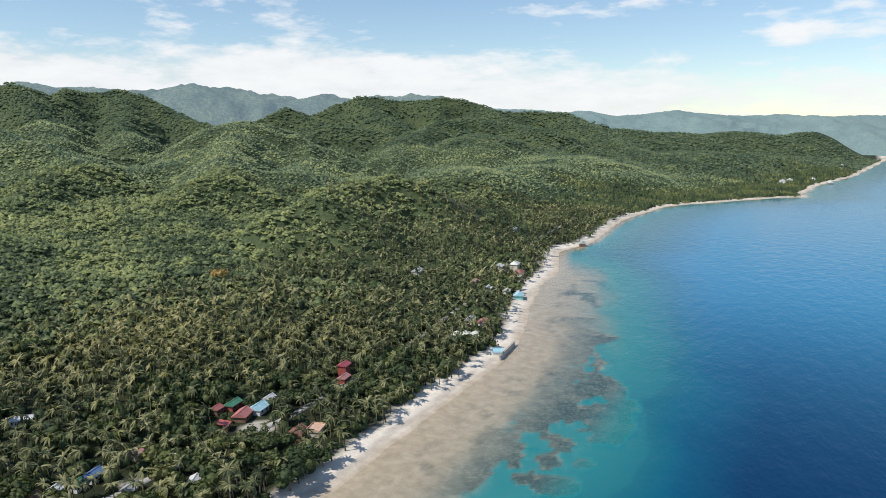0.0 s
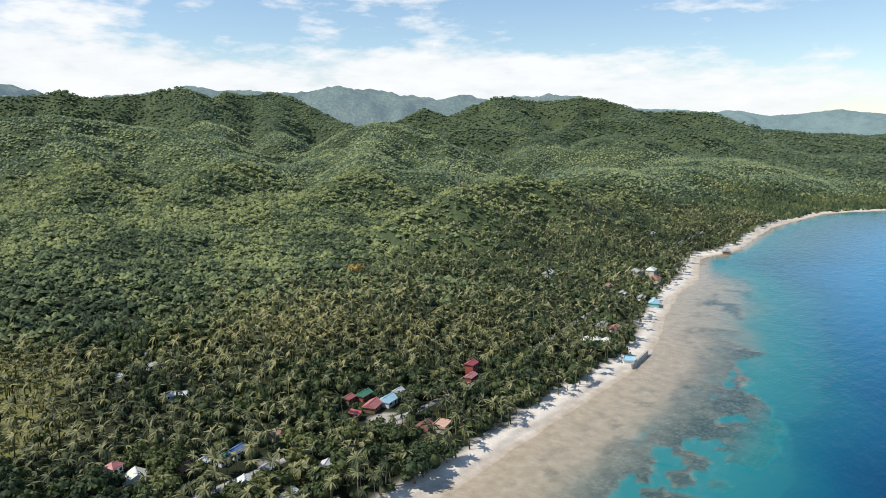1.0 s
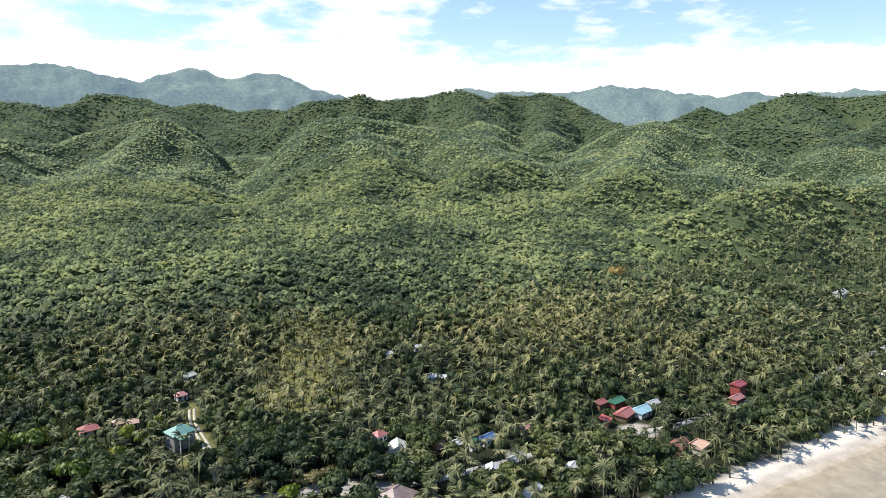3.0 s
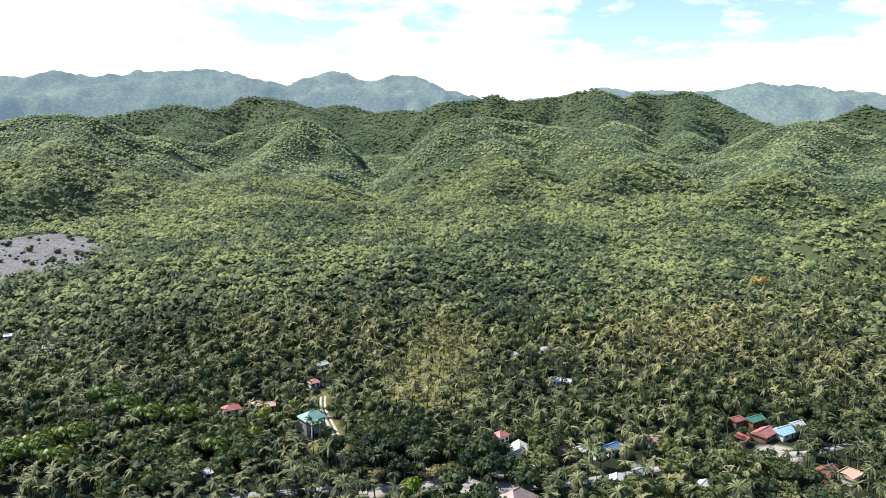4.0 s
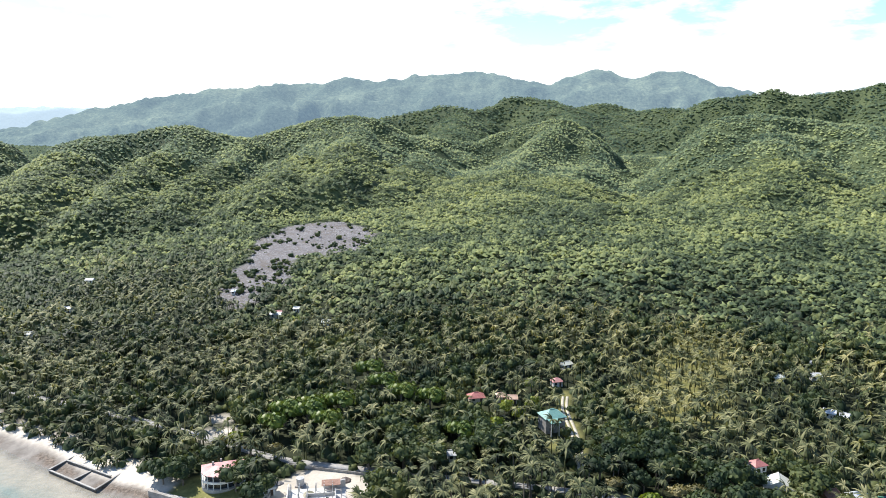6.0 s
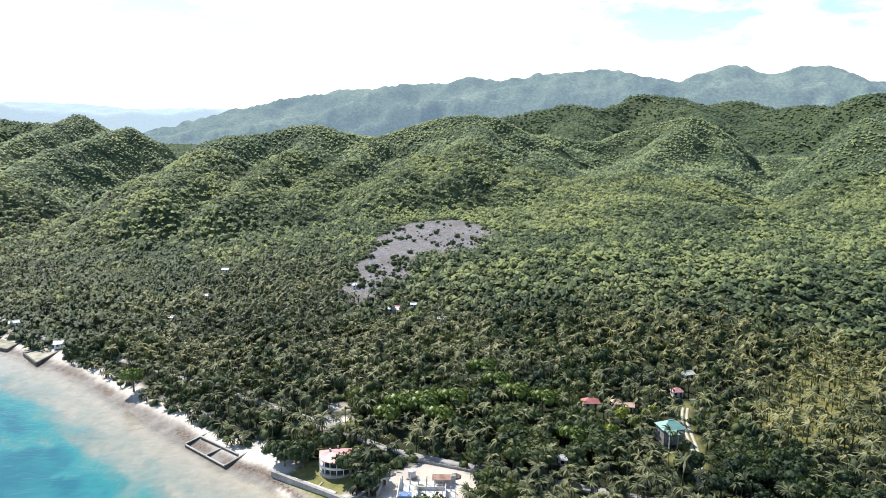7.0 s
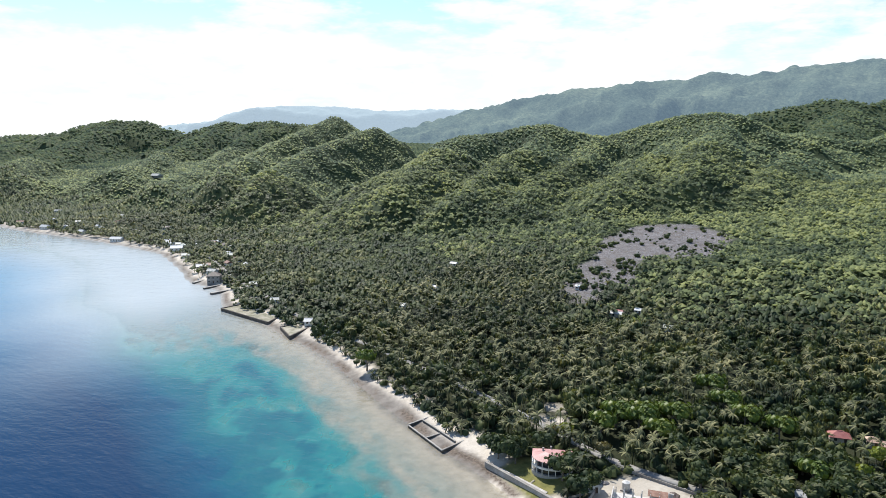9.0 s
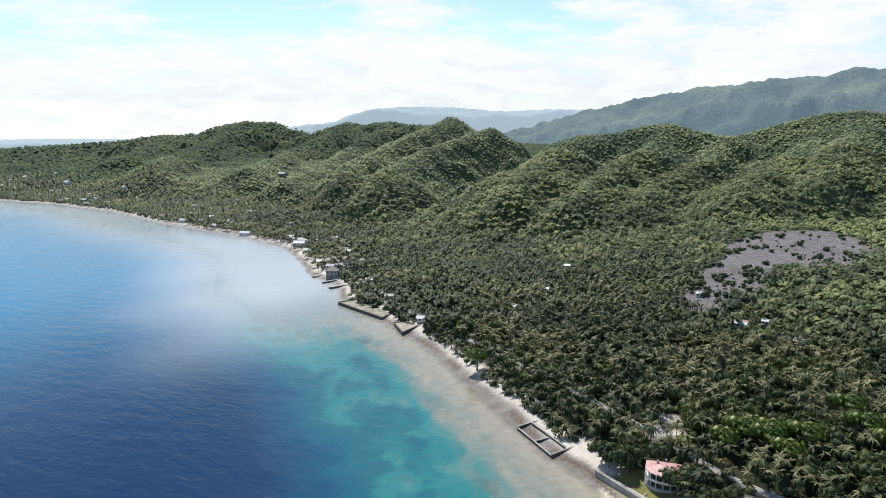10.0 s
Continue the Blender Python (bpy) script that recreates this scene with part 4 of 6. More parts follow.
def tufted_arrays(seed, cards):
    """A crown at middle distance: a rough dome with leaf clumps standing off it."""
    rnd = np.random.RandomState(seed)
    points, faces = dome_arrays(seed)
    points, faces, count = [points], [faces], len(points)
    for _ in range(cards):
        d = rnd.normal(size=3)
        d[2] = abs(d[2])
        d /= np.linalg.norm(d)
        u = np.cross(d + rnd.normal(0, 0.5, 3), rnd.normal(size=3))
        u /= np.linalg.norm(u)
        v = np.cross(d, u)
        c, s = d * rnd.uniform(0.75, 1.02) * (1, 1, 0.9) + (0, 0, 0.3), rnd.uniform(0.18, 0.34)
        points.append(np.array([c - u * s, c - v * s, c + u * s, c + v * s]))
        faces.append(np.array([[0, 1, 2], [0, 2, 3]]) + count)
        count += 4
    return np.concatenate(points), np.concatenate(faces)


def cluster_arrays(seed, lumps=7):
    """A crown at middle distance: small ragged caps heaped on a dome, with gaps between them."""
    rnd = np.random.RandomState(seed)
    points, faces, count = [], [], 0
    for n in range(lumps):
        p, f = tent_arrays(seed * 31 + n, 4)
        size = rnd.uniform(0.34, 0.60)
        a, out = n * 2.4 + rnd.uniform(-0.5, 0.5), 0.12 if n == 0 else rnd.uniform(0.35, 0.85)
        p = p * (size, size, size * rnd.uniform(0.6, 1.0)) + (out * math.cos(a), out * math.sin(a), 0.95 - 0.75 * out * out + rnd.uniform(-0.15, 0.15))
        points.append(p)
        faces.append(f + count)
        count += len(p)
    return np.concatenate(points), np.concatenate(faces)


def scatter(name, templates, x, y, z, scale, tall, mat, label, rnd, category="trees", rough=0.0):
    """Many trees in one mesh: each a turned and scaled template."""
    points, faces, count = [], [], 0
    pick = rnd.randint(0, len(templates), len(x))
    turn = rnd.uniform(0, 6.283, len(x))
    for n, (p, f) in enumerate(templates):
        at = np.where(pick == n)[0]
        if not len(at):
            continue
        c, s = np.cos(turn[at])[:, None], np.sin(turn[at])[:, None]
        q = np.empty((len(at), len(p), 3), np.float32)
        q[..., 0] = (p[:, 0] * c - p[:, 1] * s) * scale[at][:, None] + x[at][:, None]
        q[..., 1] = (p[:, 0] * s + p[:, 1] * c) * scale[at][:, None] + y[at][:, None]
        q[..., 2] = p[:, 2] * tall[at][:, None] + z[at][:, None]
        if rough:
            q += rnd.normal(0, rough, q.shape) * scale[at][:, None, None]
        points.append(q.reshape(-1, 3))
        faces.append((f[None].astype(np.int64) + (np.arange(len(at)) * len(p))[:, None, None]).reshape(-1, 3) + count)
        count += q.shape[0] * q.shape[1]
    ob = new(name, mesh_from(name, np.concatenate(points), np.concatenate(faces), mat))
    return tagged(ob, label, category, kind="stuff")


# single trees that stand out: x, y, size
LIME_TREES = [(-266, 22, 0.8), (-272, 33, 0.7), (-262, 27, 0.6), (-236, -77, 0.8), (-168, 133, 0.6), (-293, 35, 0.8), (-248, 17, 0.85), (-192, 59, 0.95)]
VILLA_TREES = [(-199, -58, 1.0), (-205, -56, 0.9), (-222, -79, 1.0), (-218, -86, 0.9), (-208, -67, 1.1), (-214, -64, 1.0), (-213, -86, 0.85), (-214, -93, 0.8), (-217, -96, 0.9)]
BRIGHT_TREES = [(-256, -63, 1.4), (-254, -54, 1.45), (-248, -46, 1.3), (-301, -37, 1.4), (-286, -29, 1.35), (-246, -66, 1.25), (-264, -44, 1.4), (-262, -55, 1.3), (-240, 4, 1.2), (-272, -8, 1.25), (-276, -20, 1.3)]
OLIVE_TREES = [(-234, -81, 0.75), (-228, -60, 0.8), (-231, -69, 0.75), (-201, 70, 0.8), (-203, 76, 0.7), (-206, 52, 0.75)]
HOUSES = []  # x, y, radius: kept clear of trees, with a yard towards the sea


def sites(spacing, r0, r1, seed):
    """Jittered tree sites on land between two distances from the bay's middle."""
    rnd = np.random.RandomState(seed)
    n = int(r1 / spacing) + 1
    i, j = np.meshgrid(np.arange(-n, n // 2), np.arange(-n, n + 1), indexing="ij")
    x = (i.ravel() + 0.5 * (j.ravel() % 2) + rnd.uniform(-0.8, 0.8, i.size)) * spacing
    y = (j.ravel() + rnd.uniform(-0.8, 0.8, i.size)) * spacing
    r, turn = np.hypot(x, y), np.degrees(np.arctan2(-x, y))
    ok = (r >= r0) & (r < r1) & (turn > -9) & (turn < 167)
    x, y = x[ok], y[ok]
    d = inland(x, y)
    ok = d > 10.8 - 2.3 * smooth(-40, -110, y) - 3 * smooth(560, 700, y) + 6 * (fbm(x, y, 22, 2, 81) - 0.5) + 3 * (fbm(x, y, 5, 1, 82) - 0.5)
    x, y, d = x[ok], y[ok], d[ok]
    ok = (scree_cover(x, y) < 0.3) & (near_line(x, y, ROAD_LINE) > np.where((y > 215) | (y < 45), 0.6, 2.2)) & (near_line(x, y, TRACK_LINE) > 3.0) & (near_line(x, y, SCAR_LINE) > 3)
    ok &= rnd.uniform(0, 1, len(x)) > 0.06 * field_cover(x, y)
    for sx, sy, sr in [LAWN, YARD, SITE, DRY_YARD] + CLEARINGS:
        ok &= np.hypot(x - sx, y - sy) > sr
    for sx, sy, size in LIME_TREES + VILLA_TREES + BRIGHT_TREES + OLIVE_TREES + [(-266, -188, 1.7)]:
        ok &= np.hypot(x - sx, y - sy) > 4.4 * size
    for hx, hy, hr in HOUSES:
        away = np.array([-hx, -hy]) / math.hypot(hx, hy)
        along = np.clip((x - hx) * away[0] + (y - hy) * away[1], 0, (1.7 if hx > -220 and 90 < hy < 260 else 0.8) * hr)
        ok &= np.hypot(x - hx - along * away[0], y - hy - along * away[1]) > hr * np.where(along > 0, 0.75, 0.9) + 0.9
    return x[ok], y[ok], d[ok], rnd


def coast_share(x, y, d):
    """How likely a broadleaf tree is of the dark coastal kind."""
    return 1 - smooth(150, 330, d + 60 * smooth(-150, -400, y) + 110 * smooth(200, 420, y) + 150 * (fbm(x, y, 120, 3, 95) - 0.5))


def palm_share(x, y, d):
    """How likely a tree is a coconut palm: groves on the coastal flat, woods behind."""
    share = 1 - smooth(140, 260, d + 80 * smooth(-150, -420, y) + 110 * (fbm(x, y, 90, 3, 91) - 0.5))
    share = share * (1 - 0.62 * np.exp(-((x + 268) ** 2 + (y + 30) ** 2) / 48 ** 2)) * (1 - 0.85 * np.exp(-((x + 234) ** 2 + (y - 162) ** 2) / 24 ** 2))
    share = share * (1 - 0.72 * smooth(-225, -320, y)) * (1 - 0.4 * smooth(330, 420, y))
    return np.clip(share * (0.42 + 0.9 * smooth(0.40, 0.54, fbm(x, y, 34, 3, 93))) + field_cover(x, y) + 0.75 * np.exp(-((x + 372) ** 2 + (y - 68) ** 2) / 62 ** 2) + 0.5 * np.exp(-((x + 310) ** 2 + (y - 280) ** 2) / 62 ** 2), 0, 0.97)


# ---------------------------------------------------------------- houses
def prism_roof(bm, kind, w, d, h, rise, over=0.5):
    """A roof of some thickness over a w by d body, its eaves at h."""
    x, y = w / 2 + over, d / 2 + over
    if kind == "flat":
        box(bm, -x + 0.2, x - 0.2, -y + 0.2, y - 0.2, h, h + 0.25)
        for x0, x1, y0, y1 in ((-x, -x + 0.2, -y, y), (x - 0.2, x, -y, y), (-x + 0.2, x - 0.2, -y, -y + 0.2), (-x + 0.2, x - 0.2, y - 0.2, y)):
            box(bm, x0, x1, y0, y1, h - 0.05, h + 0.7)
        return
    if kind == "shed":
        solid(bm, [[(-x, -y, h), (x, -y, h), (x, y, h + rise), (-x, y, h + rise)], [(-x, -y, h + 0.12), (x, -y, h + 0.12), (x, y, h + rise + 0.12), (-x, y, h + rise + 0.12)]])
        return
    inset = (0.0 if kind == "gable" else min(y * 0.95, x * 0.8))
    low = [bm.verts.new(p) for p in ((-x, -y, h - 0.1), (x, -y, h - 0.1), (x, y, h - 0.1), (-x, y, h - 0.1))]
    top = [bm.verts.new(p) for p in ((-x, -y, h + 0.06), (x, -y, h + 0.06), (x, y, h + 0.06), (-x, y, h + 0.06))]
    a, b = bm.verts.new((-x + inset, 0, h + rise)), bm.verts.new((x - inset, 0, h + rise))
    bm.faces.new(low[::-1])
    for n in range(4):
        bm.faces.new((low[n], low[(n + 1) % 4], top[(n + 1) % 4], top[n]))
    bm.faces.new((top[0], top[1], b, a))
    bm.faces.new((top[2], top[3], a, b))
    bm.faces.new((top[1], top[2], b))
    bm.faces.new((top[3], top[0], a))


def house(x, y, turn, w, d, storeys, kind, roof, wall, label):
    """A house with walls, roof, ridge cap, door and windows; turn: degrees of its long side from the x axis, plus 90 to face the sea."""
    h = 2.9 * storeys if storeys > 1 or w > 9 else 2.35
    z = level(x, y)
    thing = tagged(new("house"), label, "house", "village houses")
    thing.matrix_world = pose(x, y, z, 0, 0, 90 + turn)
    bm = bmesh.new()
    box(bm, -w / 2, w / 2, -d / 2, d / 2, -1.0, h)
    if kind == "gable":
        solid(bm, [[(-w / 2, -d / 2, h), (-w / 2, d / 2, h), (-w / 2, 0, h + 0.27 * d)], [(-w / 2 + 0.2, -d / 2, h), (-w / 2 + 0.2, d / 2, h), (-w / 2 + 0.2, 0, h + 0.27 * d)]])
        solid(bm, [[(w / 2 - 0.2, -d / 2, h), (w / 2 - 0.2, d / 2, h), (w / 2 - 0.2, 0, h + 0.27 * d)], [(w / 2, -d / 2, h), (w / 2, d / 2, h), (w / 2, 0, h + 0.27 * d)]])
    part("wall", bm, WALLS[wall], thing)
    bm = bmesh.new()
    rise = {"gable": 0.3 * d + 0.1, "hip": 0.36 * d, "shed": 0.9, "flat": 0}[kind]
    prism_roof(bm, kind, w, d, h, rise)
    cover = part("roof", bm, ROOFS[roof], thing)
    if kind in ("gable", "hip"):
        bm = bmesh.new()
        inset = 0 if kind == "gable" else min((d / 2 + 0.5) * 0.95, (w / 2 + 0.5) * 0.8)
        box(bm, -w / 2 - 0.5 + inset, w / 2 + 0.5 - inset, -0.18, 0.18, h + rise - 0.05, h + rise + 0.08)
        part("ridge_cap", bm, ROOFS[roof], cover)
    count = max(2, int(w / 2.8))
    for floor in range(storeys):
        for side in (-1, 1):
            for n in range(count):
                wx = -w / 2 + w * (n + 0.5) / count
                bm = bmesh.new()
                if floor == 0 and side == -1 and n == count // 2:
                    box(bm, wx - 0.45, wx + 0.45, side * d / 2 - 0.05, side * d / 2 + 0.05, 0.05, 2.1)
                    part("door", bm, WOOD_DARK, thing)
                else:
                    box(bm, wx - 0.55, wx + 0.55, side * d / 2 - 0.04, side * d / 2 + 0.04, floor * 2.9 + 1.0, floor * 2.9 + 2.15)
                    part("window", bm, GLASS_DARK, thing)
    if "porch" in label:
        bm = bmesh.new()
        prism_roof(bm, "shed", w * 0.45, 3.0, h - 0.6, 0.7, 0.3)
        bmesh.ops.translate(bm, vec=(-w * 0.2, -d / 2 - 1.6, 0), verts=bm.verts)
        part("porch_roof", bm, ROOFS[roof], thing)
        for px in (-w * 0.4, 0.0):
            bm = bmesh.new()
            box(bm, px - 0.17, px + 0.17, -d / 2 - 2.9, -d / 2 - 2.56, -0.8, h - 0.55)
            part("porch_column", bm, WALLS["white"], thing, "white porch column")
    HOUSES.append((x, y, 0.5 * math.hypot(w, d)))
    return thing


def villa(x, y, turn, w, storeys, label):
    """A villa whose sea front is bowed: walls on a rounded plan, a balcony round it, and a red roof with the same sweep."""
    z = level(x, y)
    thing = tagged(new("house"), label, "house", "village houses")
    thing.matrix_world = pose(x, y, z, 0, 0, 90 + turn)
    r = w / 2

    def plan(grow, height_at):
        front = [((r + grow) * math.cos(a), -(r + grow) * 0.8 * math.sin(a), height_at) for a in np.linspace(0, math.pi, 13)]
        return front + [(-(r + grow), r * 0.7 + grow, height_at), (r + grow, r * 0.7 + grow, height_at)]

    h = 2.4 * storeys
    for name, rings, mat in (
        ("wall", [plan(0, -1), plan(0, h)], WALLS["slate"]),
        ("balcony", [plan(1.1, 2.2), plan(1.1, 2.4)], WALLS["white"]),
        ("plinth", [plan(1.2, -1), plan(1.2, 0.35)], CONCRETE),
    ):
        bm = bmesh.new()
        solid(bm, [ring[::-1] for ring in rings])
        part(name, bm, mat, thing)
    bm = bmesh.new()
    solid(bm, [plan(1.1, h - 0.1)[::-1], plan(1.1, h + 0.08)[::-1], [(px * 0.45, py * 0.4 + 0.8, h + 1.5) for px, py, _ in plan(0, 0)][::-1]])
    part("roof", bm, ROOFS["pink"], thing, "sweeping salmon-red roof")
    for n, a in enumerate(np.linspace(0.25, math.pi - 0.25, 9)):
        for floor in range(storeys):
            bm = bmesh.new()
            box(bm, -0.9, 0.9, -0.09, 0.09, floor * 2.4 + 0.45, floor * 2.4 + 2.15)
            bmesh.ops.rotate(bm, cent=(0, 0, 0), matrix=Matrix.Rotation(math.pi / 2 - a, 3, "Z"), verts=bm.verts)
            bmesh.ops.translate(bm, vec=(r * math.cos(a), -r * 0.8 * math.sin(a), 0), verts=bm.verts)
            part("window", bm, GLASS_DARK, thing)
        bm = bmesh.new()
        box(bm, -0.12, 0.12, -0.12, 0.12, 0.3, h)
        bmesh.ops.translate(bm, vec=((r + 1.1) * math.cos(a + 0.17), -(r + 1.1) * 0.8 * math.sin(a + 0.17), 0), verts=bm.verts)
        part("column", bm, WALLS["white"], thing, "slim white column")
    for cx, cy in ((-r * 0.55, r * 0.25), (-r * 0.1, r * 0.5)):
        bm = bmesh.new()
        box(bm, cx - 0.3, cx + 0.3, cy - 0.3, cy + 0.3, h + 0.3, h + 2.3)
        part("chimney", bm, CONCRETE, thing, "grey roof chimney")
    bm = bmesh.new()
    rim, inner = plan(1.1, 2.4), plan(0.95, 2.4)
    for n in range(12):
        (ax, ay, _), (bx, by, _), (cx, cy, _), (ex, ey, _) = rim[n], rim[n + 1], inner[n + 1], inner[n]
        solid(bm, [[(ax, ay, 2.4), (bx, by, 2.4), (cx, cy, 2.4), (ex, ey, 2.4)], [(ax, ay, 2.95), (bx, by, 2.95), (cx, cy, 2.95), (ex, ey, 2.95)]])
    part("parapet", bm, WALLS["white"], thing, "low white balcony parapet")
    HOUSES.append((x, y, r + 1.0))


# grey walls here: the shade below the roof is put into their colour
house(-254, 39, 20, 8.0, 6.6, 2, "hip", "teal", "grey", "house with a turquoise hip roof and porch")
house(-300, 47, 15, 4.2, 3.8, 1, "hip", "pink", "white", "small house with a faded pink hip roof")
house(-320, 54, 30, 4.9, 3.5, 1, "gable", "pale", "white", "low shed with pale metal roof")
house(-281, 11, 10, 6.4, 4.8, 1, "hip", "red", "cream", "house with a red hip roof among palms")
house(-282, 21, 10, 4.7, 3.7, 1, "hip", "orange", "cream", "small hut with an orange-beige roof")
house(-280, 26, 0, 3.6, 3.5, 1, "gable", "orange", "cream", "small hut with an orange-beige roof")
house(-216, 100, 20, 4.3, 3.9, 2, "hip", "red", "white", "narrow two-storey white house with red hip roof")
house(-209, 104, 70, 5.9, 8.2, 1, "gable", "pale", "cream", "long hut with pale grey-green metal roof")
house(-204, 117, 20, 4.9, 3.9, 1, "gable", "rust", "brown", "hut with a rusty metal roof")
house(-203, 125, 15, 4.6, 3.7, 1, "gable", "white", "white", "hut with a white metal roof")
house(-200, 129, 15, 3.6, 3.6, 1, "gable", "green", "white", "hut with a green metal roof")
house(-201, 136, 15, 5.7, 4.0, 1, "gable", "blue", "white", "hut with a dark blue metal roof")
house(-202, 153, 10, 5.3, 4.2, 1, "hip", "pink", "cream", "house with a salmon-pink hip roof")
house(-183, 136, 20, 4.8, 3.8, 1, "gable", "grey", "grey", "hut with a weathered grey metal roof")
house(-181, 125, 60, 3.6, 3.5, 1, "gable", "white", "white", "shed with white metal roof")
house(-163, 127, 15, 8.1, 4.1, 1, "gable", "white", "white", "long white building with dark door and windows")
house(-169, 149, 30, 3.8, 3.5, 1, "gable", "white", "white", "shed with white metal roof")
house(-206, 195, 10, 4.3, 3.5, 1, "gable", "red", "brown", "hut with a red metal roof")
house(-204, 202, 10, 6.7, 4.0, 1, "gable", "green", "red", "hut with a dark green metal roof")
house(-193, 196, 20, 7.6, 5.3, 1, "gable", "red", "brown", "house with a brick-red metal roof")
house(-192, 185, 30, 3.7, 3.5, 1, "shed", "scarlet", "brown", "lean-to with a bright red awning")
house(-192, 204, 10, 6.9, 5.5, 1, "gable", "lightblue", "white", "house with a pale blue metal roof")
house(-195, 214, 10, 4.4, 3.5, 1, "gable", "white", "white", "hut with a white metal roof")
house(-163, 193, 15, 7.0, 5.6, 1, "gable", "brownred", "brown", "house with a brown-red tiled roof")
house(-159, 199, 15, 6.7, 4.7, 1, "flat", "orange", "cream", "house with a flat orange-beige roof terrace")
house(-186, 255, 10, 5.2, 4.1, 2, "gable", "crimson", "red", "two-storey house with a crimson roof")
house(-182, 249, 10, 5.9, 3.5, 1, "gable", "pink", "red", "lean-to house with pink-red roof")
house(-165, 367, 10, 7.1, 5.7, 1, "hip", "red", "cream", "house with a bright red hip roof")
house(-167, 335, 10, 5.1, 5.1, 1, "hip", "pale", "cream", "cottage with a pale thatched hip roof")
house(-163, 338, 10, 5.1, 5.1, 1, "hip", "pale", "cream", "cottage with a pale thatched hip roof")
house(-158, 340, 10, 5.1, 5.1, 1, "hip", "pale", "cream", "cottage with a pale thatched hip roof")
house(-174, 367, 10, 8.8, 4.4, 1, "gable", "grey", "cream", "long house with a grey-green metal roof")
house(-138, 324, 20, 5.4, 4.6, 1, "flat", "lightblue", "white", "light blue beach hut on the sand")
house(-272, 475, 10, 11.1, 6.7, 1, "gable", "white", "white", "building with a white metal roof in the palms")
house(-263, 150, -40, 8.5, 3.5, 1, "gable", "white", "white", "long low shed with white metal roof")
house(-322, 169, 0, 3.6, 3.5, 1, "gable", "white", "white", "small hut with white metal roof")
house(-306, 163, 0, 3.8, 3.5, 1, "gable", "white", "white", "small hut with white metal roof")
house(-302, 145, 0, 3.6, 3.5, 1, "gable", "pale", "white", "small hut with pale metal roof")
house(-200, 512, 10, 10.5, 7.3, 1, "hip", "brownred", "cream", "beach house with a brown-red tiled roof")
house(-210, 529, 10, 10.8, 6.5, 2, "hip", "pale", "cream", "beach house with a beige hip roof")
house(-221, 528, 50, 9.4, 5.6, 1, "gable", "grey", "grey", "hut with a grey metal roof")
house(-174, 446, 20, 7.9, 6.3, 1, "gable", "lightblue", "teal", "beach hut with pale turquoise roof")
house(-185, 451, 10, 7.4, 4.4, 1, "gable", "white", "white", "hut with a white metal roof")
house(-217, 466, 0, 5.7, 4.6, 1, "gable", "pink", "cream", "hut with a faded pink roof")
house(-198, 452, 60, 6.1, 3.5, 1, "gable", "grey", "grey", "hut with a grey metal roof")
house(-49, 1657, 0, 23.3, 11.6, 2, "gable", "white", "white", "white resort building by the beach")
house(-36, 1704, 0, 17.3, 12.1, 2, "gable", "white", "white", "white resort building by the beach")
house(10, 1810, 10, 24.0, 9.6, 1, "gable", "white", "white", "long white shed by the beach")
house(43, 1756, 10, 24.0, 9.6, 1, "gable", "white", "grey", "long white shed by the beach")
house(-202, 695, 20, 11.9, 6.0, 1, "gable", "grey", "brown", "wooden beach shack on stilts")
house(87, 2460, 0, 18.7, 11.2, 1, "gable", "white", "white", "pale house above the far shore")
house(-287, 719, 0, 9.8, 4.9, 1, "gable", "pale", "white", "house with a pale roof in the trees")
house(-180, 89, 25, 11.0, 8.5, 1, "hip", "brownpink", "cream", "low house with a faded brown-pink hip roof")
villa(-213, -72.5, 20, 11.5, 2, "two-storey white villa with bowed front and red roof")
house(-206, -56, 20, 3.6, 3.6, 1, "flat", "white", "white", "small white outbuilding beside the villa")
house(-417, -108, 0, 4.7, 3.5, 1, "gable", "red", "cream", "small hut with a red roof below the scree")
house(-425, -98, 0, 3.6, 3.5, 1, "gable", "white", "white", "small hut with white metal roof")
house(-396, -73, 0, 6.0, 3.6, 1, "gable", "pale", "white", "shed with pale metal roof")
house(-504, -271, 0, 5.2, 3.7, 1, "gable", "white", "white", "small white-roofed house in the trees")
house(-425, -243, 0, 4.4, 3.5, 1, "gable", "white", "white", "small white-roofed house in the trees")
house(-371, -235, 0, 4.0, 3.5, 1, "gable", "pale", "white", "small pale-roofed house in the palms")
house(-317, -266, 30, 6.8, 4.8, 1, "gable", "white", "white", "house with a white metal roof near the beach")
house(-413, -108, 0, 6.4, 3.8, 1, "gable", "white", "cream", "shed with white metal roof below the scree")
house(-463, -149, 0, 4.1, 3.5, 1, "gable", "white", "white", "small hut with white roof beside the scree")
house(-466, -564, 40, 11.1, 7.8, 1, "gable", "white", "white", "village house with a white metal roof")
house(-410, -465, 40, 8.6, 6.0, 1, "gable", "white", "cream", "village house with a white metal roof")
house(-379, -416, 35, 9.6, 7.6, 2, "hip", "brown", "grey", "two-storey grey house with brown roof at the sea wall")
house(-444, -525, 40, 6.8, 5.5, 1, "gable", "pale", "white", "village house with pale metal roof")
house(-481, -679, 20, 12.7, 6.3, 1, "gable", "white", "white", "village house with a white metal roof")
house(-500, -843, 10, 11.1, 6.7, 1, "gable", "white", "white", "village house with a white metal roof")
house(-537, -875, 10, 7.6, 5.3, 1, "gable", "pale", "white", "village house with pale metal roof")
house(-553, -1249, 10, 12.0, 7.2, 1, "gable", "white", "white", "village house with a white metal roof")
house(-648, -1539, 0, 21.9, 10.9, 1, "gable", "white", "white", "large pale-roofed hall in the far village")
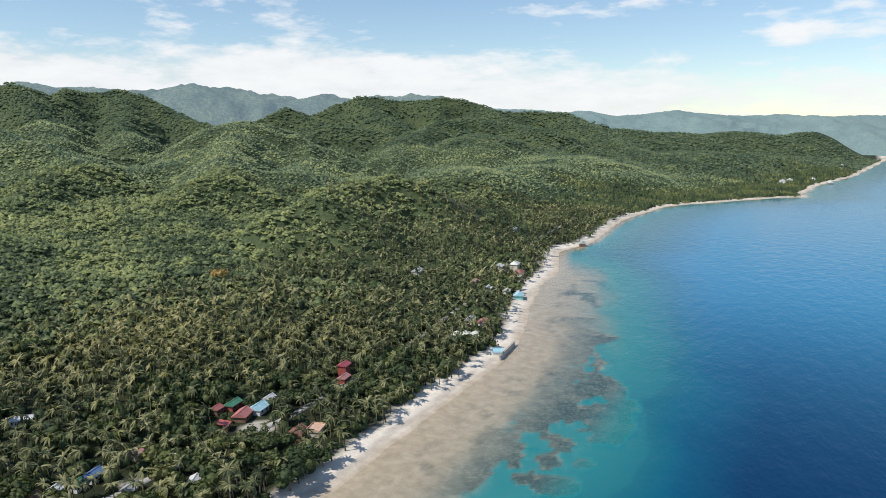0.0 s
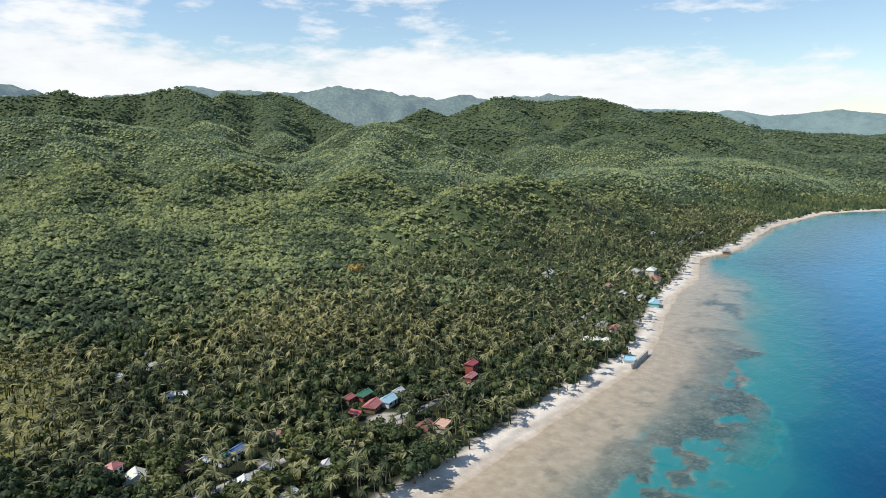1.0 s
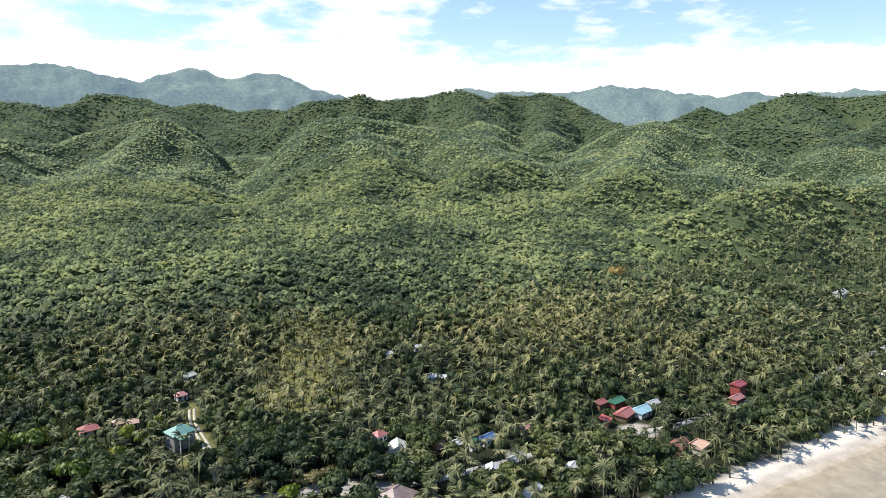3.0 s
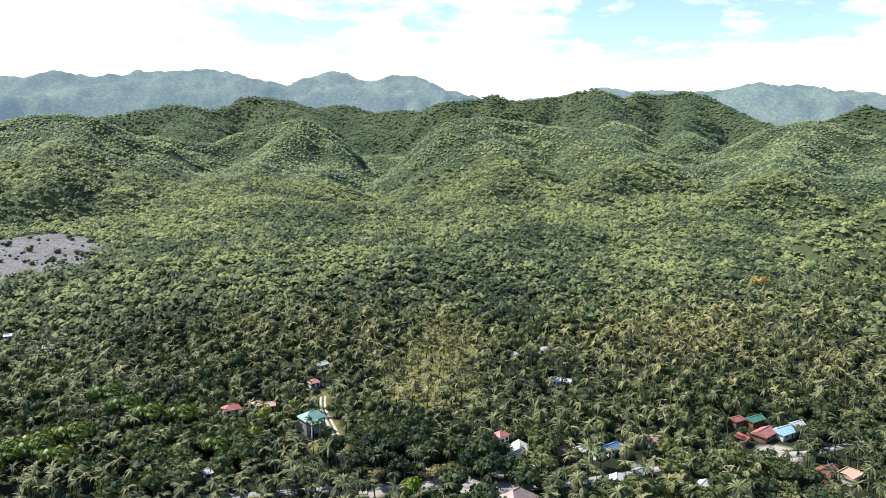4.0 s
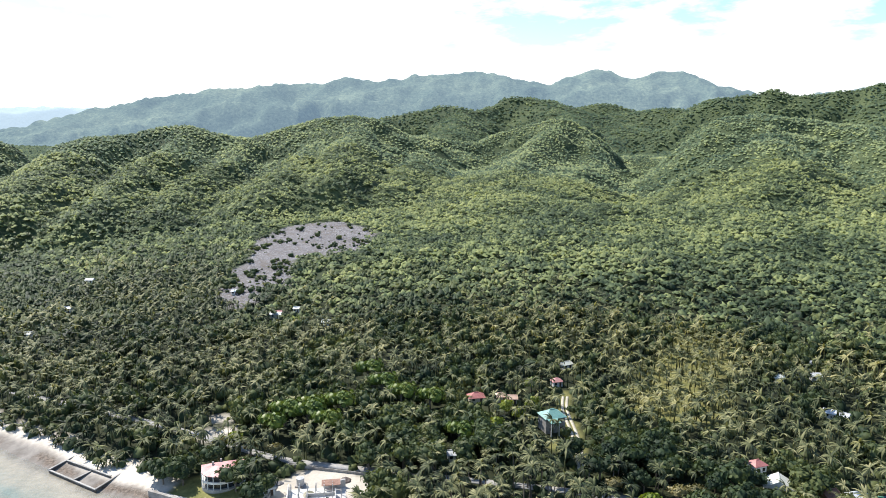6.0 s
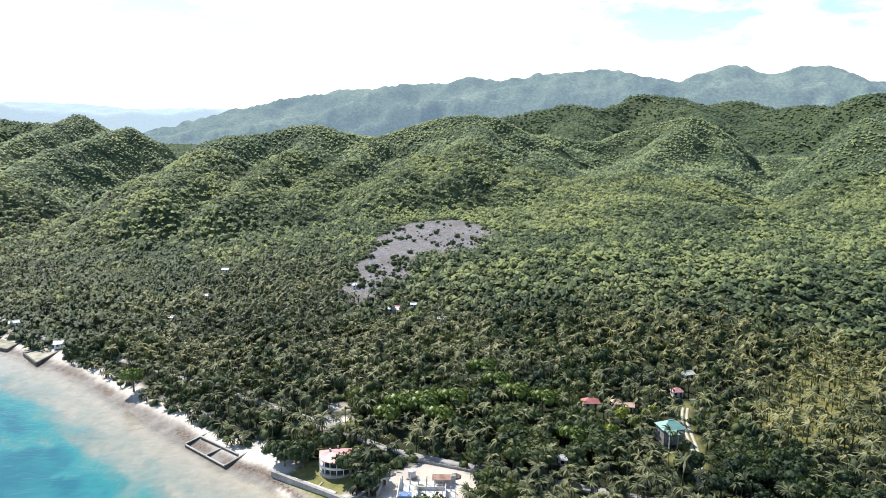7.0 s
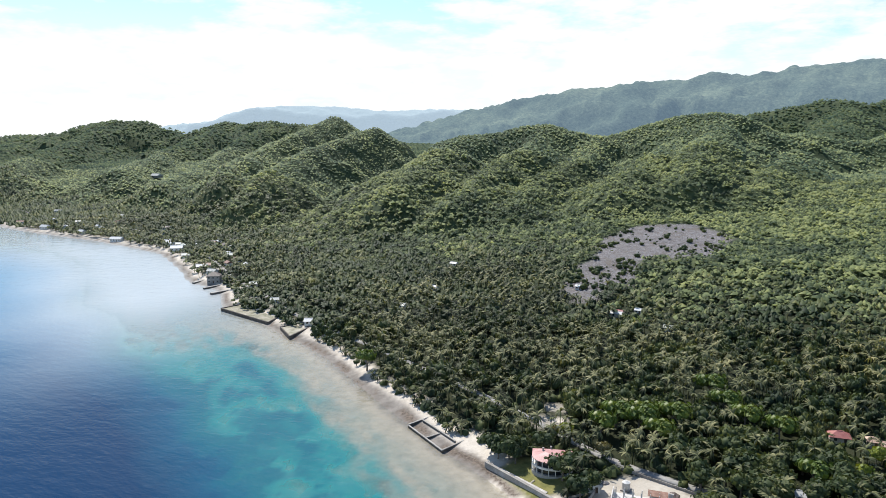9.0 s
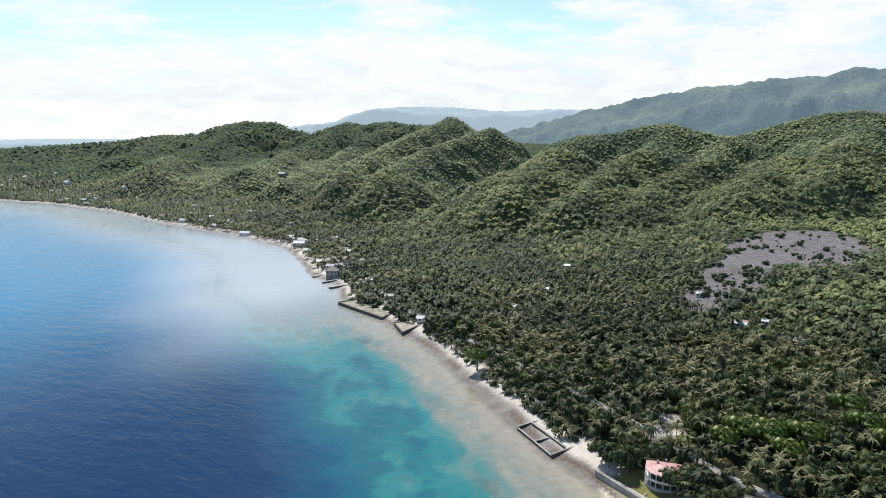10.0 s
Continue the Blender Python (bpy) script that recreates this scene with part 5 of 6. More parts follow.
house(-695, -1707, 0, 12.2, 7.3, 1, "gable", "pale", "white", "far village house with pale roof")
house(-652, -1768, 0, 17.5, 10.5, 1, "gable", "pale", "white", "far village house with pale roof")
house(-622, -1770, 0, 17.3, 10.4, 1, "gable", "grey", "white", "far village house with grey roof")
house(-574, -1683, 0, 18.1, 10.8, 1, "gable", "white", "white", "far village house with white roof")
house(-862, -1095, 0, 20.0, 12.0, 1, "gable", "grey", "grey", "grey quarry building on the hillside")
house(-495, -762, 0, 9.1, 5.5, 1, "gable", "white", "white", "village house with a white metal roof")
house(-611, -848, 0, 6.4, 3.8, 1, "gable", "pale", "white", "small house with pale roof on the slope")
house(-633, -1265, 0, 9.7, 5.8, 1, "gable", "white", "white", "small house with white roof on the slope")
house(-376, -371, 40, 5.9, 4.7, 1, "gable", "pale", "white", "roadside hut with pale metal roof")
house(-346, -322, 40, 5.2, 4.2, 1, "gable", "grey", "white", "roadside hut with grey metal roof")
house(-405, -437, 40, 5.9, 4.7, 1, "gable", "brown", "grey", "roadside hut with brown roof")
house(-229, 2, 10, 4.0, 3.5, 1, "gable", "white", "white", "small white-roofed hut among palms")


# the far village: small pale roofs in the trees along the southern bay
village = random.Random(14)
for n in range(46):
    vy = -430 - 1320 * village.uniform(0, 1) ** 1.7
    vx = float(np.interp(vy, TAB_Y, TAB_X)) - village.uniform(18, 60 + 0.09 * abs(vy + 430)) / float(np.interp(vy, TAB_Y, TAB_C))
    roof = village.choice(["white", "pale", "grey", "white", "brown", "rust"])
    house(vx, vy, village.uniform(-40, 60), village.uniform(5, 9.5), village.uniform(4.5, 6.5), 1, "gable", roof, "white", "small village house with a %s metal roof" % {"pale": "pale green", "rust": "rusty"}.get(roof, roof))


# ---------------------------------------------------------------- road, track and sea walls
def ribbon(name, line, wide, mat, label, lift, category):
    """A draped strip with an edge of some thickness."""
    xs, ys = [], []
    for (ax, ay), (bx, by) in zip(line, line[1:]):
        n = max(2, int(math.hypot(bx - ax, by - ay) / 4))
        xs += list(np.linspace(ax, bx, n, endpoint=False))
        ys += list(np.linspace(ay, by, n, endpoint=False))
    for _ in range(6):
        xs[1:-1] = [(a + 2 * b + c) / 4 for a, b, c in zip(xs, xs[1:], xs[2:])]
        ys[1:-1] = [(a + 2 * b + c) / 4 for a, b, c in zip(ys, ys[1:], ys[2:])]
    xs, ys = np.array(xs), np.array(ys)
    tx, ty = np.gradient(xs), np.gradient(ys)
    size = np.hypot(tx, ty)
    nx, ny = -ty / size * wide / 2, tx / size * wide / 2
    rows = []
    zc = height(xs, ys)
    for side, drop in ((-1, -1.5), (-1, 0), (1, 0), (1, -1.5)):
        px, py = xs + side * nx, ys + side * ny
        rows.append(np.stack([px, py, np.maximum(height(px, py), zc) + lift + drop], -1))
    points = np.stack(rows, 1).reshape(-1, 3)
    faces = []
    for n in range(len(xs) - 1):
        for k in range(3):
            a = n * 4 + k
            faces.append((a, a + 1, a + 5, a + 4))
    return tagged(new(name, mesh_from(name, points, faces, mat, 4)), label, category, kind="structure")


ribbon("road", ROAD_LINE, 3.3, ROAD, "pale concrete coastal road through the palms", 0.15, "road")
for side in (-0.9, 0.9):
    ribbon("track", [(px, py + side) for px, py in TRACK_LINE], 1.15, PATH_DIRT, "pale wheel rut of a dirt track beside the turquoise house", 0.15, "track")


def sea_wall(ax, ay, bx, by, high, thick, mat, label):
    """A battered wall with a coping stone along its top."""
    n = math.hypot(bx - ax, by - ay)
    thing = tagged(new("sea_wall"), label, "sea wall", "sea walls")
    thing.matrix_world = pose((ax + bx) / 2, (ay + by) / 2, 0, 0, 0, math.degrees(math.atan2(by - ay, bx - ax)))
    bm = bmesh.new()
    t = thick / 2
    solid(bm, [[(-n / 2, -t * 1.3, -1.5), (n / 2, -t * 1.3, -1.5), (n / 2, t * 1.3, -1.5), (-n / 2, t * 1.3, -1.5)], [(-n / 2, -t, high - 0.25), (n / 2, -t, high - 0.25), (n / 2, t, high - 0.25), (-n / 2, t, high - 0.25)]])
    part("wall_body", bm, DARK_CONCRETE if mat == "dark" else CONCRETE, thing)
    bm = bmesh.new()
    box(bm, -n / 2 - 0.1, n / 2 + 0.1, -t - 0.12, t + 0.12, high - 0.25, high)
    part("coping", bm, CONCRETE, thing, "paler concrete coping")


def platform(corners, high, fill, label):
    """A filled jetty: four retaining walls round a deck of fill."""
    thing = tagged(new("jetty"), label, "jetty", "jetties")
    cx, cy = sum(p[0] for p in corners) / 4, sum(p[1] for p in corners) / 4
    thing.matrix_world = pose(cx, cy, 0)
    own = [(px - cx, py - cy) for px, py in corners]
    bm = bmesh.new()
    solid(bm, [[(px * 0.97, py * 0.97, -1.5) for px, py in own], [(px * 0.97, py * 0.97, high - 0.45) for px, py in own]])
    part("deck", bm, fill, thing)
    for n in range(4):
        (ax, ay), (bx, by) = own[n], own[(n + 1) % 4]
        size = math.hypot(bx - ax, by - ay)
        bm = bmesh.new()
        box(bm, -size / 2, size / 2, -0.4, 0.4, -1.6, high)
        bmesh.ops.rotate(bm, cent=(0, 0, 0), matrix=Matrix.Rotation(math.atan2(by - ay, bx - ax), 3, "Z"), verts=bm.verts)
        bmesh.ops.translate(bm, vec=((ax + bx) / 2, (ay + by) / 2, 0.003 * n), verts=bm.verts)
        part("retaining_wall", bm, DARK_CONCRETE, thing)


sea_wall(-224, -137, -211, -114, 1.0, 0.35, "dark", "low dark concrete wall of a walled beach basin")
sea_wall(-211, -114, -222, -111, 1.3, 0.35, "dark", "low dark concrete wall of a walled beach basin")
sea_wall(-224, -137, -234, -134, 1.3, 0.35, "dark", "low dark concrete wall of a walled beach basin")
sea_wall(-230, -134, -219, -113, 1.7, 0.35, "dark", "inner concrete wall of a walled beach basin")
sea_wall(-217, -125, -224, -122, 1.1, 0.35, "dark", "cross wall of a walled beach basin")
sea_wall(-208, -95, -195, -64, 2.6, 0.9, "pale", "concrete sea wall below the villa's lawn")
sea_wall(-195, -64, -203, -58, 2.8, 0.7, "pale", "concrete end wall beside the villa's lawn")
sea_wall(-134, 318, -137, 345, 2.6, 0.7, "pale", "white beach wall beside the blue hut")
sea_wall(-371, -431, -392, -432, 1.2, 2.0, "dark", "dark stone groyne at the village")
sea_wall(-361, -408, -384, -404, 1.3, 2.0, "dark", "dark stone groyne at the village")
sea_wall(-351, -389, -372, -384, 1.5, 2.4, "dark", "dark stone groyne at the village")
platform([(-321, -346), (-310, -294), (-330, -299), (-340, -342)], 1.9, SAND_FILL, "sand-filled jetty with dark concrete retaining walls")
platform([(-305, -279), (-293, -261), (-313, -264), (-317, -276)], 2.1, SAND_FILL, "small grassy jetty with dark concrete walls")


def building_site(x, y, turn):
    """An unfinished concrete house: slab, half-high walls and rows of bare columns."""
    z = level(x, y)
    thing = tagged(new("building_site"), "unfinished white concrete house with bare columns", "building site")
    thing.matrix_world = pose(x, y, z, 0, 0, turn)
    bm = bmesh.new()
    box(bm, -9, 9, -7, 7, -1, 0.35)
    part("slab", bm, NEW_CONCRETE, thing)
    for x0, x1, y0, y1, top in ((-9, 9, -7, -6.7, 1.6), (-9, -8.7, -6.7, 7, 2.4), (-3, -2.7, -6.7, 2, 2.0), (-2.7, 6, 1.7, 2.0, 1.4), (5.7, 6.0, -6.7, 1.7, 2.6), (2, 9, 6.7, 7.0, 2.8)):
        bm = bmesh.new()
        box(bm, x0, x1, y0, y1, 0.35, top)
        part("wall", bm, NEW_CONCRETE, thing)
    for n in range(7):
        for m in range(4):
            bm = bmesh.new()
            px, py = -8.0 + 2.6 * n, -5.6 + 3.7 * m
            box(bm, px - 0.13, px + 0.13, py - 0.13, py + 0.13, 0.35, 3.1 + 0.5 * ((3 * n + m) % 3))
            part("column", bm, NEW_CONCRETE, thing, "bare concrete column")
    bm = bmesh.new()
    box(bm, -8.4, -4.5, -6.4, -3.6, 0.4, 2.6)
    part("tarpaulin", bm, ROOFS["blue"], thing, "blue tarpaulin shelter")
    bm = bmesh.new()
    prism_roof(bm, "shed", 5.5, 2.6, 2.6, 0.5, 0.2)
    bmesh.ops.translate(bm, vec=(4.5, 5.2, 0), verts=bm.verts)
    part("shed_roof", bm, ROOFS["rust"], thing, "rusty shelter roof")


building_site(-202, -40, 100)
ribbon("walkway", [(-209.6, -94), (-203.3, -79), (-197.2, -64.6)], 2.0, NEW_CONCRETE, "pale concrete walkway along the villa's sea wall", 0.2, "path")
ribbon("garden_path", [(-202, -76.6), (-208.5, -75)], 0.7, PATH_DIRT, "narrow pale path across the villa's lawn", 0.15, "path")


def water_tank(x, y):
    thing = tagged(new("water_tank"), "round white water tank at the building site", "water tank")
    thing.matrix_world = pose(x, y, level(x, y))
    bm = bmesh.new()
    bmesh.ops.create_cone(bm, segments=20, radius1=1.25, radius2=1.25, depth=2.2, cap_ends=True, matrix=Matrix.Translation((0, 0, 1.5)))
    part("tank_body", bm, NEW_CONCRETE, thing)
    bm = bmesh.new()
    bmesh.ops.create_cone(bm, segments=20, radius1=1.3, radius2=0.3, depth=0.5, cap_ends=True, matrix=Matrix.Translation((0, 0, 2.86)))
    part("lid", bm, WALLS["white"], thing)
    bm = bmesh.new()
    box(bm, -1.5, 1.5, -1.5, 1.5, -0.5, 0.4)
    part("plinth", bm, CONCRETE, thing)


def rubble_heap(x, y, size, mat, label, seed):
    """A heap of sand or broken stone, uneven at its foot."""
    heap = random.Random(seed)
    bm = bmesh.new()
    rings = [[(size * k * heap.uniform(0.8, 1.15) * math.cos(a), size * k * heap.uniform(0.8, 1.15) * math.sin(a), zz * size * heap.uniform(0.85, 1.15)) for a in np.linspace(0, 2 * math.pi, 13)[:-1]] for k, zz in ((1.0, -0.15), (0.72, 0.18), (0.4, 0.36), (0.12, 0.46))]
    solid(bm, rings)
    thing = tagged(new("heap"), label, "heap", "heaps at the building site")
    thing.matrix_world = pose(x, y, level(x, y))
    part("rubble", bm, mat, thing)


def boundary_wall(ax, ay, bx, by, high, label):
    """A plastered wall with posts."""
    n = math.hypot(bx - ax, by - ay)
    thing = tagged(new("boundary_wall"), label, "wall", "walls by the road")
    thing.matrix_world = pose((ax + bx) / 2, (ay + by) / 2, level((ax + bx) / 2, (ay + by) / 2), 0, 0, math.degrees(math.atan2(by - ay, bx - ax)))
    bm = bmesh.new()
    box(bm, -n / 2, n / 2, -0.1, 0.1, -1, high)
    part("panel", bm, CONCRETE, thing)
    for k in range(int(n / 3) + 1):
        bm = bmesh.new()
        px = -n / 2 + k * 3
        box(bm, px - 0.18, px + 0.18, -0.18, 0.18, -1, high + 0.2)
        part("post", bm, CONCRETE, thing)


water_tank(-211, -47)
rubble_heap(-196, -33, 3.4, ROCK, "grey heap of broken stone at the building site", 3)
rubble_heap(-196, -46, 2.6, SAND_FILL, "heap of building sand at the building site", 5)
rubble_heap(-205, -43, 2.8, SAND_FILL, "heap of pale sand on the unfinished slab", 9)
rubble_heap(-212, -54, 1.6, ROCK, "small heap of broken stone beside the outbuilding", 11)
rubble_heap(-214, -33, 2.4, ROOFS["brown"], "brown heap of earth at the building site", 7)
boundary_wall(-223.5, -54, -217.5, -26, 0.9, "low grey plastered wall between road and building site")
boundary_wall(-213, -55, -198, -55, 1.4, "pale plastered wall of the building site")


def lamp_post(x, y):
    z = level(x, y)
    thing = tagged(new("street_lamp"), "grey street lamp post beside the road", "street lamp", "street lamps")
    thing.matrix_world = pose(x, y, z, 0, 0, 30)
    bm = bmesh.new()
    bmesh.ops.create_cone(bm, segments=8, radius1=0.14, radius2=0.08, depth=8, cap_ends=True, matrix=Matrix.Translation((0, 0, 4)))
    part("post", bm, CONCRETE, thing)
    bm = bmesh.new()
    box(bm, -0.06, 1.6, -0.05, 0.05, 7.9, 8.02)
    part("arm", bm, CONCRETE, thing)
    bm = bmesh.new()
    box(bm, 1.3, 1.9, -0.14, 0.14, 7.78, 7.92)
    part("lamp_head", bm, WALLS["white"], thing)


for lx, ly in ((-175, 198), (-181, 150), (-189, 98), (-217, -20), (-333, -300)):
    lamp_post(lx, ly)


# ---------------------------------------------------------------- trees as single things
PALM_KINDS = []
for seed in range(7):
    tp, tf, cp, cf = palm_arrays(seed, 28, 5, 3.2, 5.6 + 0.9 * seed if seed < 5 else 0.7 * seed - 1.0, 6, 5, 0.27)
    PALM_KINDS.append((mesh_from("palm_trunk", tp, tf, BARK), mesh_from("palm_crown", cp, cf, LEAF_PALM)))
TREE_KINDS = []
for seed in range(5):
    cp, cf = crown_arrays(200 + seed, 7, 36, 0.8)
    cp = cp * 4.6 + (0, 0, 2.6)
    bm = bmesh.new()
    solid(bm, [[(0.35 * k * math.cos(a), 0.35 * k * math.sin(a), zz) for a in np.linspace(0, 2 * math.pi, 7)[:-1]] for zz, k in ((-0.6, 1.3), (1.5, 0.9), (4.2, 0.6))])
    for n in range(4):
        a = n * 1.57 + seed
        ex, ey = 2.2 * math.cos(a), 2.2 * math.sin(a)
        solid(bm, [[(0.1 * math.cos(b), 0.1 * math.sin(b), 2.4) for b in (0, 2.1, 4.2)], [(ex + 0.06 * math.cos(b), ey + 0.06 * math.sin(b), 5.2) for b in (0, 2.1, 4.2)]])
    trunk = bpy.data.meshes.new("tree_trunk")
    bm.to_mesh(trunk)
    bm.free()
    trunk.materials.append(BARK)
    TREE_KINDS.append((trunk, mesh_from("tree_crown", cp, cf, LEAF_COAST)))


def plant(name, kinds, n, x, y, turn, size, label, category, group, crown_mat=None):
    thing = tagged(new(name), label, category, group)
    thing.matrix_world = pose(x, y, level(x, y) - 0.1, 0, 0, turn) @ Matrix.Scale(size, 4)
    for kind, mesh in zip(("trunk", "crown"), kinds[n]):
        if crown_mat and kind == "crown":
            mesh = mesh.copy()
            mesh.materials.clear()
            mesh.materials.append(crown_mat)
        new(kind, mesh).parent = thing


x, y, d, rnd = sites(4.7, 60, 400, 3)
is_palm = rnd.uniform(0, 1, len(x)) < palm_share(x, y, d)
r = np.hypot(x, y)
near_palms = np.argsort(np.where(is_palm, r, 1e9))[:300]
near_trees = np.argsort(np.where(is_palm, 1e9, r))[:190]
single = np.zeros(len(x), bool)
single[near_palms] = single[near_trees] = True
for n in near_palms:
    plant("coconut_palm", PALM_KINDS, rnd.randint(5, 7) if d[n] < 17 and y[n] < -20 else rnd.randint(5), float(x[n]), float(y[n]), rnd.uniform(0, 360), rnd.uniform(0.85, 1.15), "tall coconut palm with drooping green fronds", "palm tree", "coconut palms on the shore")
for n in near_trees:
    plant("broadleaf_tree", TREE_KINDS, rnd.randint(5), float(x[n]), float(y[n]), rnd.uniform(0, 360), rnd.uniform(0.75, 1.25), "dark green broadleaf tree with a rounded lumpy crown", "tree", "broadleaf trees near the shore")
plant("flame_tree", TREE_KINDS, 1, -380, 370, 20, 1.35, "tree with an orange-yellow flowering crown", "tree", "", LEAF_ORANGE)
for tx, ty, ts in LIME_TREES:
    plant("lime_tree", TREE_KINDS, 2, tx, ty, 50 * ts, ts, "yellow-green tree beside the houses", "tree", "yellow-green garden trees", LEAF_LIME)
for tx, ty, ts in VILLA_TREES:
    plant("broadleaf_tree", TREE_KINDS, 4, tx, ty, 80 * ts, ts, "dark green broadleaf tree beside the villa", "tree", "broadleaf trees near the shore")
for tx, ty, ts in BRIGHT_TREES:
    plant("broadleaf_tree", TREE_KINDS, 0, tx, ty, 95 * ts, ts, "bright green broadleaf tree among the palms", "tree", "bright green trees behind the villa", LEAF_BUSH)
for tx, ty, ts in OLIVE_TREES:
    plant("olive_tree", TREE_KINDS, 3, tx, ty, 70 * ts, ts, "olive-brown flowering tree beside the road", "tree", "olive-brown roadside trees", LEAF_OLIVE)
plant("shore_bush", TREE_KINDS, 3, -268, -189, 40, 1.35, "bright green spreading bush on the beach edge", "bush", "", LEAF_BUSH)

# ---------------------------------------------------------------- the rest of the woods
palm_full, palm_mid, palm_low = [], [], []
for seed in range(6):
    tp, tf, cp, cf = palm_arrays(40 + seed, 15, 3, 3.2, 7.0, 3, 2, 0.29)
    palm_full.append((np.concatenate([tp, cp]), np.concatenate([tf, cf + len(tp)]).astype(int)))
    tp, tf, cp, cf = palm_arrays(50 + seed, 15, 3, 3.2, 2.2 + 0.25 * seed, 3, 2, 0.29)
    palm_low.append((np.concatenate([tp, cp]), np.concatenate([tf, cf + len(tp)]).astype(int)))
    tp, tf, cp, cf = palm_arrays(60 + seed, 6, 2, 3.5, 6.8, 3, 1, 0.58)
    palm_mid.append((np.concatenate([tp, cp]), np.concatenate([tf, cf + len(tp)]).astype(int)))
crowns_near = [crown_arrays(80 + n, 4, 18, 0.8) for n in range(5)]
crowns_mid = [crown_arrays(90 + n, 1, 9, 0.8) for n in range(6)]
tufts = [cluster_arrays(100 + n, 6) for n in range(14)]
shrubs = [tufted_arrays(150 + n, 5) for n in range(8)]
tents_far = [tent_arrays(130 + n, 4) for n in range(8)]


def wood(name, templates, x, y, low, high, mat, label, rnd, sink, rough=0.0, tall_ratio=1.0):
    if len(x):
        size = low + (high - low) * rnd.uniform(0, 1, len(x)) ** 2.0
        scatter(name, templates, x, y, height(x, y) - sink, size, size * tall_ratio * rnd.uniform(0.85, 1.25, len(x)), mat, label, rnd, "trees", rough)


gold = rnd.uniform(0, 1, len(x)) < np.clip(0.9 * field_cover(x, y) + 0.8 * np.exp(-((x + 372) ** 2 + (y - 68) ** 2) / 62 ** 2) + 0.8 * np.exp(-((x + 300) ** 2 + (y - 265) ** 2) / 84 ** 2), 0, 0.9)
some = is_palm & ~single
edge = (d < 17) & (y < -20)
pick = some & ~gold & ~edge
wood("palm_grove", palm_full, x[pick], y[pick], 0.85, 1.2, LEAF_PALM, "dense grove of coconut palms on the coastal flat", rnd, 0.2)
wood("palm_grove", palm_low, x[some & edge], y[some & edge], 0.85, 1.2, LEAF_PALM, "low young coconut palms along the edge of the beach", rnd, 0.2)
wood("palm_grove", palm_full, x[some & gold & ~edge], y[some & gold & ~edge], 0.95, 1.35, LEAF_GOLD, "yellow-green coconut palms of the plantation, fronds coloured as if sunlit", rnd, 0.2)
coast = rnd.uniform(0, 1, len(x)) < coast_share(x, y, d)
some = ~is_palm & ~single
wood("woodland", crowns_near, x[some & coast], y[some & coast], 2.8, 5.4, LEAF_COAST, "dense dark broadleaf wood behind the beach", rnd, 0.5, 0.0, 1.3)
wood("woodland", crowns_near, x[some & ~coast], y[some & ~coast], 2.6, 5.2, LEAF_FOREST, "lighter green broadleaf trees behind the groves", rnd, 0.5, 0.0, 1.25)
ux, uy, ud, rnd = sites(4.6, 60, 560, 4)
some = (field_cover(ux, uy) < 0.25) & (ud > 12.5 - 3.5 * smooth(-40, -110, uy)) & (rnd.uniform(0, 1, len(ux)) < 0.5 + 0.3 * smooth(-40, -110, uy) * (1 - smooth(20, 40, ud)))
wood("undergrowth", shrubs, ux[some], uy[some], 1.6, 3.2, LEAF_COAST, "dense dark undergrowth beneath the palms", rnd, 0.2, 0.16, 0.9)
x, y, d, rnd = sites(5.7, 400, 1020, 5)
is_palm = rnd.uniform(0, 1, len(x)) < palm_share(x, y, d)
gold = is_palm & (rnd.uniform(0, 1, len(x)) < 0.85 * np.exp(-((x + 310) ** 2 + (y - 280) ** 2) / 88 ** 2))
wood("palm_grove", palm_mid, x[is_palm & ~gold], y[is_palm & ~gold], 0.85, 1.2, LEAF_PALM, "coconut grove farther along the coast", rnd, 0.2)
wood("palm_grove", palm_mid, x[gold], y[gold], 0.85, 1.2, LEAF_GOLD, "yellow-green coconut palms behind the northern houses, fronds coloured as if sunlit", rnd, 0.2)
coast = (rnd.uniform(0, 1, len(x)) < coast_share(x, y, d)) & ~is_palm
wood("woodland", tufts, x[coast], y[coast], 2.3, 5.2, LEAF_COAST, "dark broadleaf wood along the coast", rnd, 0.3, 0.08, 1.1)
coast |= is_palm
wood("woodland", tufts, x[~coast], y[~coast], 2.4, 5.6, LEAF_FOREST, "broadleaf forest covering the lower slopes", rnd, 0.2, 0.08, 0.85)
x, y, d, rnd = sites(4.5, 1020, 1650, 7)
coast = rnd.uniform(0, 1, len(x)) < coast_share(x, y, d)
